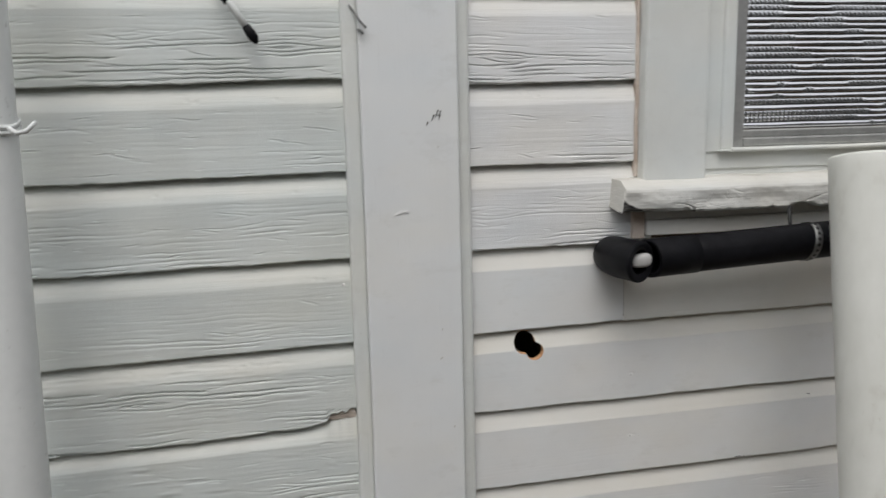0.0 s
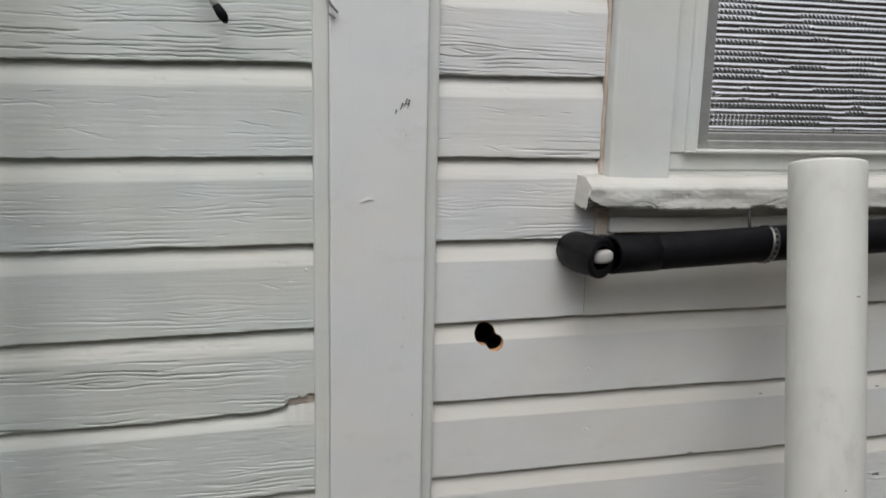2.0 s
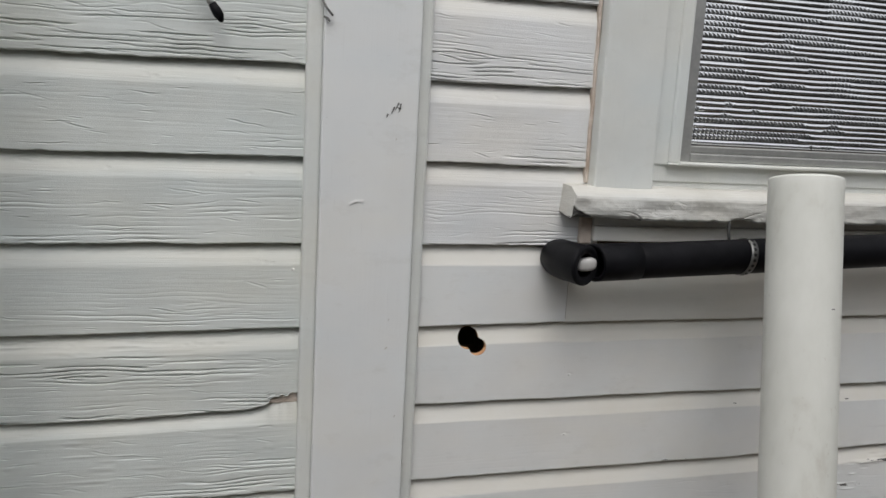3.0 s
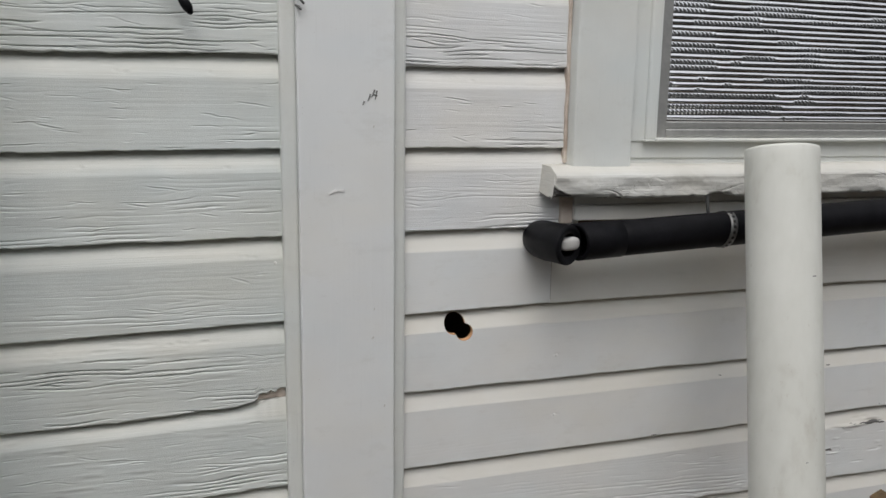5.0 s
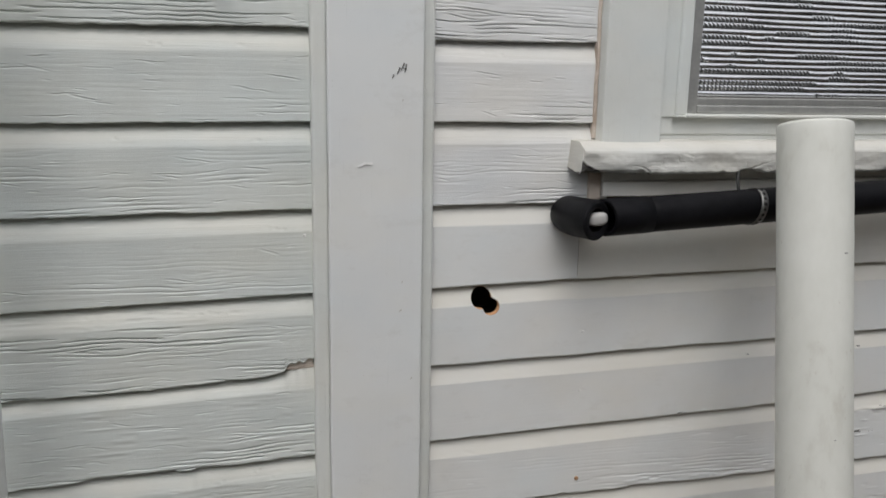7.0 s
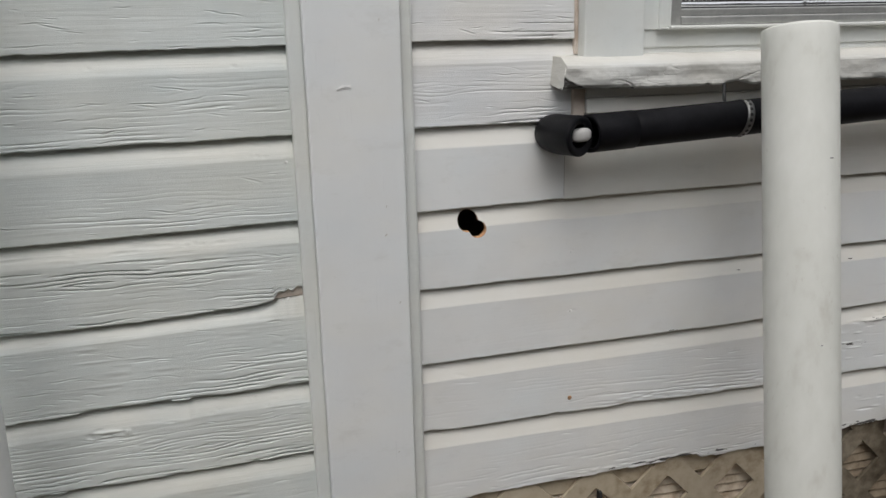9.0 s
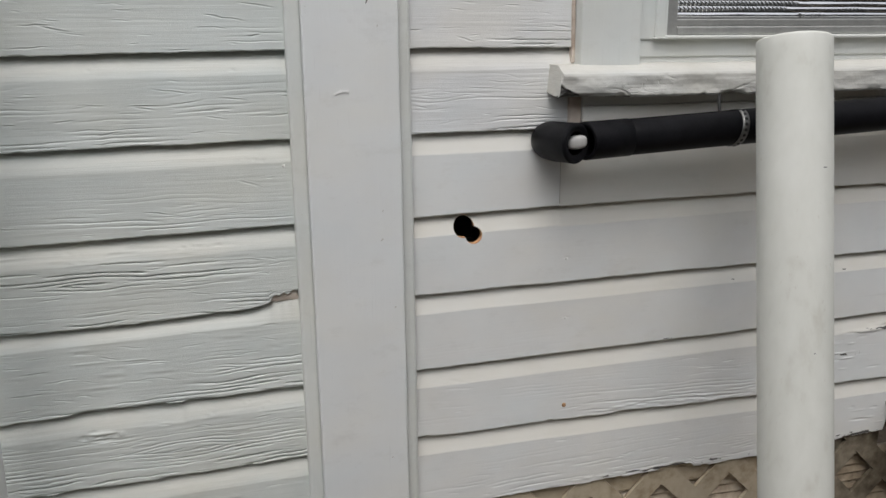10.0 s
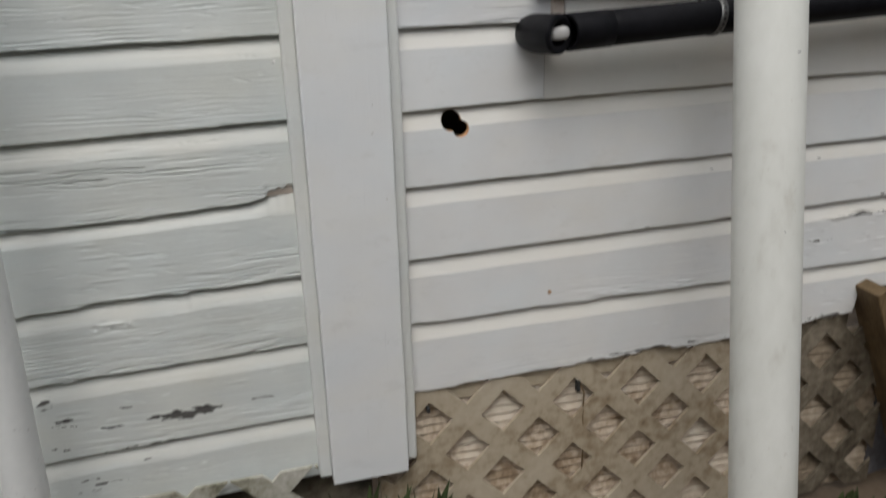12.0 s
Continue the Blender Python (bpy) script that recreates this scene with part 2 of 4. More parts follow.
def board(x0, x1, top, bottom, rough, seed, mat, parent, ragged=0.0006, fine=True, nicks=4.0, holes=(), wears=(), dents=(), cove_line=None, band=None):
    step = (0.0025 if rough > 0.3 else 0.004) if fine else 0.03
    xs = np.arange(x0, x1 + step * 0.5, step)
    xs[-1] = x1
    if fine:
        near = (xs > -0.68) & (xs < 1.08)
        xs = np.unique(np.r_[x0, np.arange(x0, -0.68, 0.06), xs[near], np.arange(1.08, max(x1, 1.08), 0.06), x1])
        xs = xs[(xs >= x0) & (xs <= x1)]
    if holes:
        lo, hi = min(h[0] - h[2] for h in holes) - 0.01, max(h[0] + h[2] for h in holes) + 0.01
        xs = np.unique(np.r_[xs[(xs < lo) | (xs > hi)], np.arange(lo, hi, 0.0006)])
    rows_cove, rows_face = (14, 170 if fine and rough > 0.3 else 90 if fine else 6)
    nick = np.clip(value_noise(xs * 60, xs * 0, seed + 31) - 0.62, 0, 1) * ragged * nicks
    t, b = top(xs), nick + bottom(xs) - ragged * 3.2 * (value_noise(xs * 14, xs * 0, seed) - 0.5) - ragged * 2.2 * rough * (value_noise(xs * 70, xs * 0, seed + 3) - 0.5)
    c = (cove_line(xs) if cove_line else t) - COVE - 0.0012 * (value_noise(xs * 11, xs * 0, seed + 7) - 0.5)
    c = np.minimum(c, t - 0.004)
    zs, ys = [t + 0.006], [np.full_like(xs, BACK)]
    for k in range(rows_cove):
        s = k / (rows_cove - 1)
        zs.append(t + (c - t) * s)
        ys.append((0.0074 * (1 - s) ** 1.15 if rough > 0.3 else 0.0072 * (1 - s ** 1.35)) + 0.0048 * (1 - s) ** 4 + 0 * xs)
    for k in range(1, rows_face + 1):
        s = k / rows_face
        zs.append(c + (b - c) * s)
        ys.append(np.full_like(xs, LIP))
    Z, Y = np.array(zs), np.array(ys)
    X = np.tile(xs, (len(zs), 1))
    down = np.clip((c - Z) / np.maximum(c - b, 1e-4), 0, 1)
    # grain: ridges that wander, bend round knots and end, standing out towards the weathered lower edge
    rnd = random.Random(int(seed * 100) + 5)
    slant = 0.07 * (value_noise(np.array(seed), np.array(2.0), 9) - 0.5)
    bend = Z + slant * X + 0.007 * (value_noise(X * 3.2, Z * 9, seed + 11) - 0.5) + 0.0022 * (value_noise(X * 16, Z * 60, seed + 12) - 0.5)
    knots_at = [(rnd.uniform(max(x0, -0.6), min(x1, 0.7)), rnd.uniform(0.15, 0.7)) for _ in range(2)]
    for kx, kd in knots_at:
        off = down - kd
        bend += 0.007 * np.exp(-((X - kx) / 0.035) ** 2) * np.sign(off) * np.exp(-np.abs(off) / 0.22)
    u = bend / 0.0058 + 0.35 * value_noise(X * 45, Z * 200, seed + 17)
    own = np.floor(u)
    f = u - own
    thin = 0.11 + 0.20 * value_noise(X * 16, own * 0.37, seed + 23)
    ridge = np.clip(1 - np.abs(f - 0.45) / thin, 0, 1) ** 0.8
    runs = np.clip((value_noise(X * 17 + own * 3.3, own * 0.73, seed + 13) - 0.42) * 5, 0, 1) * (0.3 + 0.7 * value_noise(X * 5 + own * 1.7, own * 0.41, seed + 19))
    patch = np.clip((value_noise(X * 5, Z * 16, seed + 14) - 0.40) * 3.4, 0, 1)
    depth = rough * 0.0076 * ridge * runs * np.maximum(patch * (0.05 + 0.95 * down ** 1.7), 0 if band is None else np.exp(-((down - band) / 0.20) ** 2) * np.clip((-0.20 - X) / 0.1, 0, 1))
    depth += rough * 0.0012 * (value_noise(X * 9, Z * 60, seed + 15) - 0.5) * (0.25 + 0.75 * down)
    depth += 0.0006 * (value_noise(X * 5, Z * 12, seed + 16) - 0.5)
    # short checks in the paint, each with a lifted lip above it
    if fine and rough > 0.1:
        for _ in range(int(85 * rough * min(x1 - x0, 0.6))):
            cx, cd, tilt = rnd.uniform(max(x0, -0.6), min(x1, 0.7)), rnd.random() ** 0.8, math.radians(rnd.gauss(-2, 6))
            cz = float(np.interp(cx, xs, t + (b - t) * cd))
            long, wide, dd = rnd.uniform(0.003, 0.018), rnd.uniform(0.00045, 0.0008), rnd.uniform(0.0004, 0.0015)
            near = (np.abs(X - cx) < 0.05) & (np.abs(Z - cz) < 0.02)
            along, across = (X[near] - cx) * math.cos(tilt) + (Z[near] - cz) * math.sin(tilt), (Z[near] - cz) * math.cos(tilt) - (X[near] - cx) * math.sin(tilt)
            across = across + 0.0022 * (value_noise(along * 70 + cx * 90, along * 0, seed + 29) - 0.5)
            depth[near] += dd * np.exp(-(along / long) ** 4) * (np.exp(-(across / wide) ** 2) - 0.3 * np.exp(-((across - 1.8 * wide) / wide) ** 2))
    edge = np.clip((X - x0) / 0.01, 0, 1) * np.clip((x1 - X) / 0.01, 0, 1)
    Y[1:] += (depth * edge)[1:]
    for dx, dz, dw, dh, dd in dents:
        Y += dd * np.exp(-(((X - dx) / dw) ** 2 + ((Z - dz) / dh) ** 2) ** 2)
    # the lip's underside
    Z = np.vstack([Z, b - 0.0012, b - 0.0012, b + 0.001])
    Y = np.vstack([Y, Y[-1] + 0.0012, np.full_like(xs, 0.0130), np.full_like(xs, BACK)])
    X = np.tile(xs, (len(Z), 1))
    nr, nc = X.shape
    co = np.stack([X, Y, Z], -1).reshape(-1, 3)
    idx = np.arange(nr * nc).reshape(nr, nc)
    quads = np.stack([idx[:-1, :-1], idx[1:, :-1], idx[1:, 1:], idx[:-1, 1:]], -1).reshape(-1, 4)
    if holes:
        for k, (hx, hz, hr) in enumerate(holes):
            ox, oz = holes[1 - k][:2]
            away = np.hypot(co[:, 0] - hx, co[:, 2] - hz)
            near = (np.abs(away - hr) < 0.00075) & (np.hypot(co[:, 0] - ox, co[:, 2] - oz) > holes[1 - k][2])
            co[near, 0] = hx + (co[near, 0] - hx) * hr / away[near]
            co[near, 2] = hz + (co[near, 2] - hz) * hr / away[near]
        mid = co[quads].mean(1)
        keep = np.ones(len(quads), bool)
        for hx, hz, hr in holes:
            keep &= np.hypot(mid[:, 0] - hx, mid[:, 2] - hz) > hr
        quads = quads[keep]
    mesh = bpy.data.meshes.new("siding_board")
    mesh.from_pydata(co.tolist(), [], quads.tolist())
    # cream tint in the cove, fading out below its lower edge
    above = Z - np.tile(c, (len(Z), 1))
    if rough > 0.3:
        cover = 0.65 * np.clip((above + 0.010 * (value_noise(X * 22, Z * 40, seed + 41) - 0.6)) / 0.014 + 0.3, 0, 1).reshape(-1)
    else:
        cover = np.clip(above / 0.003 + 0.5, 0, 1).reshape(-1)
    mesh.attributes.new("cream_tint", "FLOAT", "POINT").data.foreach_set("value", cover.astype(np.float32))
    wear = np.zeros(len(co))
    for wx, wz, ww, wh, wa in wears:
        wear += wa * np.exp(-((co[:, 0] - wx) / ww) ** 2 - ((co[:, 2] - wz) / wh) ** 2)
    mesh.attributes.new("wear", "FLOAT", "POINT").data.foreach_set("value", wear.astype(np.float32))
    return finish("siding_board", mesh, mat, parent)


def flakes(count, x0, x1, z0, z1, seed, deep=0.0013):
    rnd = random.Random(seed)
    return [(rnd.uniform(x0, x1), rnd.uniform(z0, z1), rnd.uniform(0.003, 0.014), rnd.uniform(0.0010, 0.0026), rnd.choice((-0.8, 1.0)) * deep * rnd.uniform(0.5, 1.3)) for _ in range(count)]


wall = thing("wall_front", "old painted wooden clapboard house wall", "wall", kind="structure")

# thick core behind the boards, open at the window and behind the drilled hole
def wall_core():
    xs, zs = [-3.29, -0.066, 0.045, 0.125, 0.36, 0.91, 3.49], [0.36, 0.50, 0.885, 0.975, 1.18, 2.15, 2.75]
    bm = bmesh.new()
    for i in range(len(xs) - 1):
        for j in range(len(zs) - 1):
            if (i == 2 and j == 2) or (i == 4 and j == 4) or (i >= 1 and j == 0):
                continue
            bmesh.ops.create_cube(bm, size=1, matrix=Matrix.LocRotScale(((xs[i] + xs[i + 1]) / 2, 0.0695, (zs[j] + zs[j + 1]) / 2), None, (xs[i + 1] - xs[i], 0.105, zs[j + 1] - zs[j])))
    bmesh.ops.remove_doubles(bm, verts=bm.verts, dist=1e-5)
    return bm


part("wall_core", wall_core(), CORE, wall)
part("cavity", box(0.03, 0.14, 0.125, 0.15, 0.87, 0.99), CORE, wall)

XL0, XL1, XR0, XR1 = -3.29, -0.150, -0.008, 3.49
left = [line((-0.95, 2.664 - 0.114 * k), (-0.158, 2.666 - 0.114 * k)) for k in range(8)] + [
    line((-0.95, 1.750), (-0.158, 1.752)), line((-0.95, 1.637), (-0.158, 1.639)), line((-0.95, 1.522), (-0.158, 1.525)), line((-0.95, 1.407), (-0.158, 1.411)),
    line((-0.95, 1.286), (-0.509, 1.290), (-0.323, 1.293), (-0.158, 1.2955)),
    line((-0.95, 1.171), (-0.519, 1.175), (-0.158, 1.1785)),
    line((-0.95, 1.058), (-0.529, 1.062), (-0.158, 1.066)),
    line((-0.95, 0.938), (-0.539, 0.945), (-0.158, 0.9515)),
    line((-0.95, 0.827), (-0.541, 0.831), (-0.382, 0.833), (-0.225, 0.838), (-0.206, 0.8425), (-0.199, 0.8455), (-0.196, 0.852), (-0.190, 0.8545), (-0.186, 0.8520), (-0.180, 0.8575), (-0.174, 0.8545), (-0.168, 0.8605), (-0.150, 0.8570)),
    line((-0.95, 0.707), (-0.546, 0.711), (-0.44, 0.715), (-0.40, 0.7165), (-0.325, 0.715), (-0.318, 0.7175), (-0.158, 0.7175)),
    line((-0.95, 0.594), (-0.549, 0.602), (-0.158, 0.6095)),
    line((-0.95, 0.470), (-0.545, 0.477), (-0.158, 0.484)),
    line((-0.95, 0.360), (-0.274, 0.368), (-0.158, 0.371)),
]
plain_l5 = line((-0.95, 0.827), (-0.541, 0.831), (-0.158, 0.840))
right = [line((0, 2.656 - 0.114 * k), (1.3, 2.660 - 0.114 * k)) for k in range(8)] + [
    line((0, 1.744), (1.3, 1.748)), line((0, 1.630), (1.3, 1.634)), line((0, 1.515), (1.3, 1.519)), line((0, 1.400), (1.3, 1.404)),
    line((0, 1.286), (0.235, 1.2885), (1.3, 1.290)),
    line((0, 1.179), (1.3, 1.180)),
    line((0, 1.0662), (1.3, 1.0665)),
    line((0, 0.9495), (0.2215, 0.9535), (0.2225, 0.952), (0.554, 0.9555), (1.3, 0.957)),
    line((0, 0.8365), (0.564, 0.8395), (1.3, 0.843)),
    line((0, 0.7215), (0.574, 0.7265), (0.894, 0.731), (1.3, 0.733)),
    line((0, 0.6135), (0.58, 0.6085), (1.3, 0.611)),
    line((0, 0.4895), (0.085, 0.4895), (0.090, 0.4915), (0.148, 0.4930), (0.150, 0.4912), (0.200, 0.4945), (0.290, 0.4935), (0.292, 0.4955), (0.345, 0.4950), (0.348, 0.4925), (0.385, 0.4940), (0.412, 0.4940), (0.417, 0.4985), (0.474, 0.4995), (0.478, 0.4925), (0.593, 0.4905), (0.76, 0.499), (0.862, 0.505), (0.868, 0.553), (0.94, 0.552), (1.3, 0.545)),
]
PEEL_L = [(-0.325, 0.523, 0.042, 0.010, 1.2), (-0.375, 0.521, 0.040, 0.010, 1.05), (-0.455, 0.520, 0.030, 0.006, 0.95), (-0.515, 0.536, 0.026, 0.014, 1.0), (-0.535, 0.572, 0.016, 0.020, 1.0), (-0.40, 0.480, 0.16, 0.005, 0.95), (-0.235, 0.528, 0.04, 0.003, 0.85), (-0.43, 0.548, 0.035, 0.004, 0.85), (-0.53, 0.50, 0.03, 0.016, 0.8)]
PEEL_L2 = [(-0.505, 0.437, 0.034, 0.0035, 1.05), (-0.475, 0.427, 0.040, 0.0030, 1.05), (-0.50, 0.417, 0.030, 0.0028, 1.0), (-0.42, 0.455, 0.05, 0.004, 0.8)]
PEEL_R = [(0.43, 0.499, 0.20, 0.005, 1.0), (0.80, 0.505, 0.10, 0.008, 0.95), (0.18, 0.489, 0.10, 0.003, 0.8)]


def column(lines, x0, x1, gap, look_of, x_far):
    for n in range(len(lines) - 1):
        above, low = lines[n], lines[n + 1]
        k = n - 8
        fine = k >= 3
        rough, mat, extra = look_of(k)
        start, stop = x0, x1
        if not fine and x_far is not None:
            stop = x_far
        board(start, stop, (lambda x, a=above: a(x) - gap), low, rough, 3.1 * k + 17 * (x0 > -0.5), mat, wall, fine=fine, **extra)


def lifted(count, x0, x1, z0, z1, seed):
    """Curled paint edges: a raised lip with a hollow under it."""
    rnd = random.Random(seed)
    out = []
    for _ in range(count):
        x, z, w, h = rnd.uniform(x0, x1), rnd.uniform(z0, z1), rnd.uniform(0.005, 0.028), rnd.uniform(0.0010, 0.0026)
        d = rnd.uniform(0.0001, 0.0004)
        out += [(x, z, w, h, -d), (x + 0.003, z - 2.2 * h, w * 0.8, h, d)]
    return out


LIFTED = {
    7: lifted(10, -0.50, -0.17, 0.875, 0.925, 21),
    8: lifted(14, -0.54, -0.17, 0.735, 0.805, 22) + [(-0.434, 0.783, 0.02, 0.0018, -0.0005), (-0.373, 0.777, 0.016, 0.0012, 0.0008)],
    9: lifted(16, -0.54, -0.17, 0.625, 0.69, 23) + [(-0.428, 0.682, 0.016, 0.0022, -0.0018), (-0.428, 0.672, 0.014, 0.0022, 0.0016), (-0.432, 0.677, 0.005, 0.0016, 0.0018), (-0.405, 0.679, 0.004, 0.004, -0.0014), (-0.452, 0.678, 0.004, 0.004, 0.0014)],
    10: lifted(14, -0.54, -0.17, 0.50, 0.58, 24),
    11: lifted(8, -0.54, -0.20, 0.39, 0.46, 25),
}


def left_look(k):
    extra = {}
    if k == 8:
        extra = dict(cove_line=plain_l5, wears=[(-0.186, 0.848, 0.020, 0.006, 0.95)])
    if k == 10:
        extra = dict(wears=PEEL_L)
    if k == 11:
        extra = dict(wears=PEEL_L2)
    if k == 7:
        extra = dict(band=0.22)
    if k in LIFTED:
        extra["dents"] = LIFTED[k]
    rough = {4: 0.8, 5: 0.85, 6: 0.34, 7: 1.0, 8: 0.95, 9: 1.1, 10: 0.5, 11: 0.34}.get(k, 1.05)
    return rough, SIDING, extra


column(left, XL0, XL1, 0.0064, left_look, None)

# the wall beside and under the window
HOLES = ((0.0775, 0.9305, 0.0155), (0.0915, 0.9180, 0.0125))
for n_row in range(len(right) - 1):
    k = n_row - 8
    top_line = (lambda x, a=right[n_row]: a(x) - 0.0054)
    low = right[n_row + 1]
    if float(low(0.0)) > 2.34:
        board(XR0, XR1, top_line, low, 0.6, 40 + k, SIDING, wall, fine=False)
        continue
    if k <= 5:
        board(1.0330, XR1, top_line, low, 0.6, 90 + k, SIDING, wall, fine=False)
    if k <= 3:
        board(XR0, 0.2382, top_line, low, 0.95, 51 + 2.3 * k, PALER, wall, fine=k >= 2)
    elif k == 4:
        board(XR0, 0.2382, top_line, low, 0.95, 61, PALER, wall)
    elif k == 5:
        board(XR0, 0.262, top_line, low, 0.5, 64, PALER, wall)
    elif k == 6:
        board(XR0, 0.2221, top_line, low, 0.05, 67, SMOOTH, wall)
        board(0.2228, XR1, top_line, low, 0.06, 68, OLDER, wall, dents=[(0.2222, 1.0, 0.004, 0.2, 0.0005)])
    elif k == 7:
        board(XR0, XR1, top_line, low, 0.05, 71, SMOOTH, wall, holes=HOLES, dents=[(0.236, 0.874, 0.003, 0.002, 0.001)])
    elif k == 8:
        board(XR0, XR1, top_line, low, 0.04, 74, SMOOTH, wall, wears=[(0.283, 0.8138, 0.008, 0.0011, 1.5), (0.526, 0.8142, 0.007, 0.0011, 1.5), (0.738, 0.8134, 0.006, 0.0011, 1.5), (0.829, 0.8148, 0.010, 0.0011, 1.5), (0.4, 0.727, 0.12, 0.0016, 0.8), (0.90, 0.7345, 0.10, 0.003, 0.95)], dents=[(0.238, 0.78, 0.003, 0.002, 0.0008)])
    elif k == 9:
        board(XR0, XR1, top_line, low, 0.26, 77, SMOOTH, wall, ragged=0.0012, wears=[(0.80, 0.700, 0.12, 0.010, 0.55), (0.42, 0.611, 0.16, 0.003, 0.55), (0.80, 0.65, 0.10, 0.02, 0.35), (0.950, 0.7165, 0.030, 0.006, 1.1), (0.995, 0.706, 0.030, 0.004, 1.05), (0.86, 0.7015, 0.06, 0.003, 0.95), (0.76, 0.662, 0.05, 0.004, 0.8)], dents=flakes(34, 0.68, 1.0, 0.625, 0.712, 4) + flakes(14, 0.30, 0.60, 0.612, 0.622, 5) + [(0.950, 0.7155, 0.020, 0.0034, 0.008), (0.955, 0.7065, 0.022, 0.0032, -0.0035), (0.985, 0.708, 0.012, 0.003, 0.007), (0.845, 0.704, 0.014, 0.003, 0.003), (0.80, 0.7005, 0.05, 0.0022, -0.0018)])
    else:
        board(XR0, XR1, top_line, low, 0.26, 80, SMOOTH, wall, ragged=0.0012, nicks=5.0, wears=PEEL_R, dents=flakes(26, 0.20, 0.62, 0.492, 0.506, 6, 0.0008) + flakes(16, 0.68, 0.95, 0.50, 0.56, 7, 0.0009))


def hole_rim():
    """Fresh-cut inner wall of the two overlapping drilled holes."""
    pts = []
    for k in range(140):
        a = 2 * math.pi * k / 140
        (ax, az, ar), (bx, bz, br) = HOLES
        far = 0.0
        cx, cz = 0.084, 0.925
        for hx, hz, hr in HOLES:
            ox, oz = cx - hx, cz - hz
            bq = ox * math.cos(a) + oz * math.sin(a)
            disc = bq * bq - (ox * ox + oz * oz - hr * hr)
            if disc > 0:
                far = max(far, -bq + math.sqrt(disc))
        pts.append((cx + far * math.cos(a), cz + far * math.sin(a)))
    bm = bmesh.new()
    rings = []
    for grow, deep in ((0.0010, None), (0.0, None), (0.0, 0.011)):
        ring = []
        for x, z in pts:
            s = min(max((0.945 - z) / COVE, 0), 1)
            front = 0.0072 * (1 - s ** 1.35) + 0.0048 * (1 - s) ** 4 + 0.0006
            d = Vector((x - 0.084, 0, z - 0.925)).normalized() * grow
            ring.append(bm.verts.new((x + d.x, front + (0.0008 if grow else 0) if deep is None else deep, z + d.z)))
        rings.append(ring)
    for a, b in zip(rings, rings[1:]):
        for k in range(len(a)):
            bm.faces.new((a[k], a[(k + 1) % len(a)], b[(k + 1) % len(a)], b[k]))
    return bm


def paint_curl(x, z, length, height, lift, seed):
    """A strip of old paint that has let go of the board along its upper edge and curls outwards."""
    bm = bmesh.new()
    n, m = 16, 5
    grid = []
    for i in range(n + 1):
        s = i / n
        row = []
        for j in range(m + 1):
            q = j / m
            tall = height * (0.35 + 0.65 * math.sin(math.pi * s) ** 0.6) * (0.8 + 0.4 * noise.noise((s * 6, seed, 0.3)))
            row.append(bm.verts.new((x + length * (s - 0.5) + 0.002 * noise.noise((s * 5, q * 3, seed)), -0.0008 - lift * q * q * (0.6 + 0.5 * noise.noise((s * 4, seed, 2.0))), z + tall * q - 0.1 * length * (s - 0.5) * 0.3)))
        grid.append(row)
    for a, b in zip(grid, grid[1:]):
        for j in range(m):
            bm.faces.new((a[j], b[j], b[j + 1], a[j + 1]))
    r = bmesh.ops.extrude_face_region(bm, geom=bm.faces[:])
    for v in r["geom"]:
        if isinstance(v, bmesh.types.BMVert):
            v.co.y += 0.0006
    return bm


for curl in ((0.948, 0.7060, 0.040, 0.0075, 0.006, 1.0), (0.990, 0.6990, 0.044, 0.0080, 0.007, 2.0), (0.905, 0.6985, 0.026, 0.0045, 0.004, 3.0), (0.800, 0.6965, 0.034, 0.0040, 0.003, 4.0), (0.955, 0.6780, 0.022, 0.0040, 0.003, 5.0)):
    part("paint_curl", paint_curl(*curl), SMOOTH, wall, "curled flake of white paint", True)

part("drilled_hole_rim", hole_rim(), RAW, wall, "fresh-cut raw wood inside a drilled hole", True)


def nail(x, z, r, mat, parent):
    bm = bmesh.new()
    bmesh.ops.create_uvsphere(bm, u_segments=14, v_segments=8, radius=r)
    for v in bm.verts:
        v.co = Vector((x, 0.0, z)) + Vector((v.co.x, v.co.y * 0.35, v.co.z))
    return part("nail_head", bm, mat, parent, "", True)


nail(0.2385, 0.6355, 0.0036, RUST, wall)
for nx, nz in ((0.236, 0.872), (0.2365, 0.779), (-0.170, 1.03)):
    nail(nx, nz, 0.0022, SMOOTH, wall)

part("bare_wood", wonky(roughen(box(-0.207, -0.1605, 0.0062, 0.0125, 0.8450, 0.8640), 6, 0.0012, 160)), BARE, wall, "bare brown wood laid open where the board's edge broke off")

# ---- vertical trim board between the two stretches of siding ----
trim = thing("trim_vertical", "flat white-painted vertical trim board with thin side beads", "trim", kind="structure")
part("trim_board", wonky(box(-0.1405, -0.0165, -0.024, 0.006, 0.361, 2.70, 0.002)), TRIM, trim)
part("bead", wonky(box(-0.1600, -0.1400, -0.0135, 0.010, 0.371, 2.70, 0.004)), CASING, trim)
part("bead", wonky(box(-0.0170, 0.0015, -0.0115, 0.010, 0.374, 2.70, 0.004)), CASING, trim)


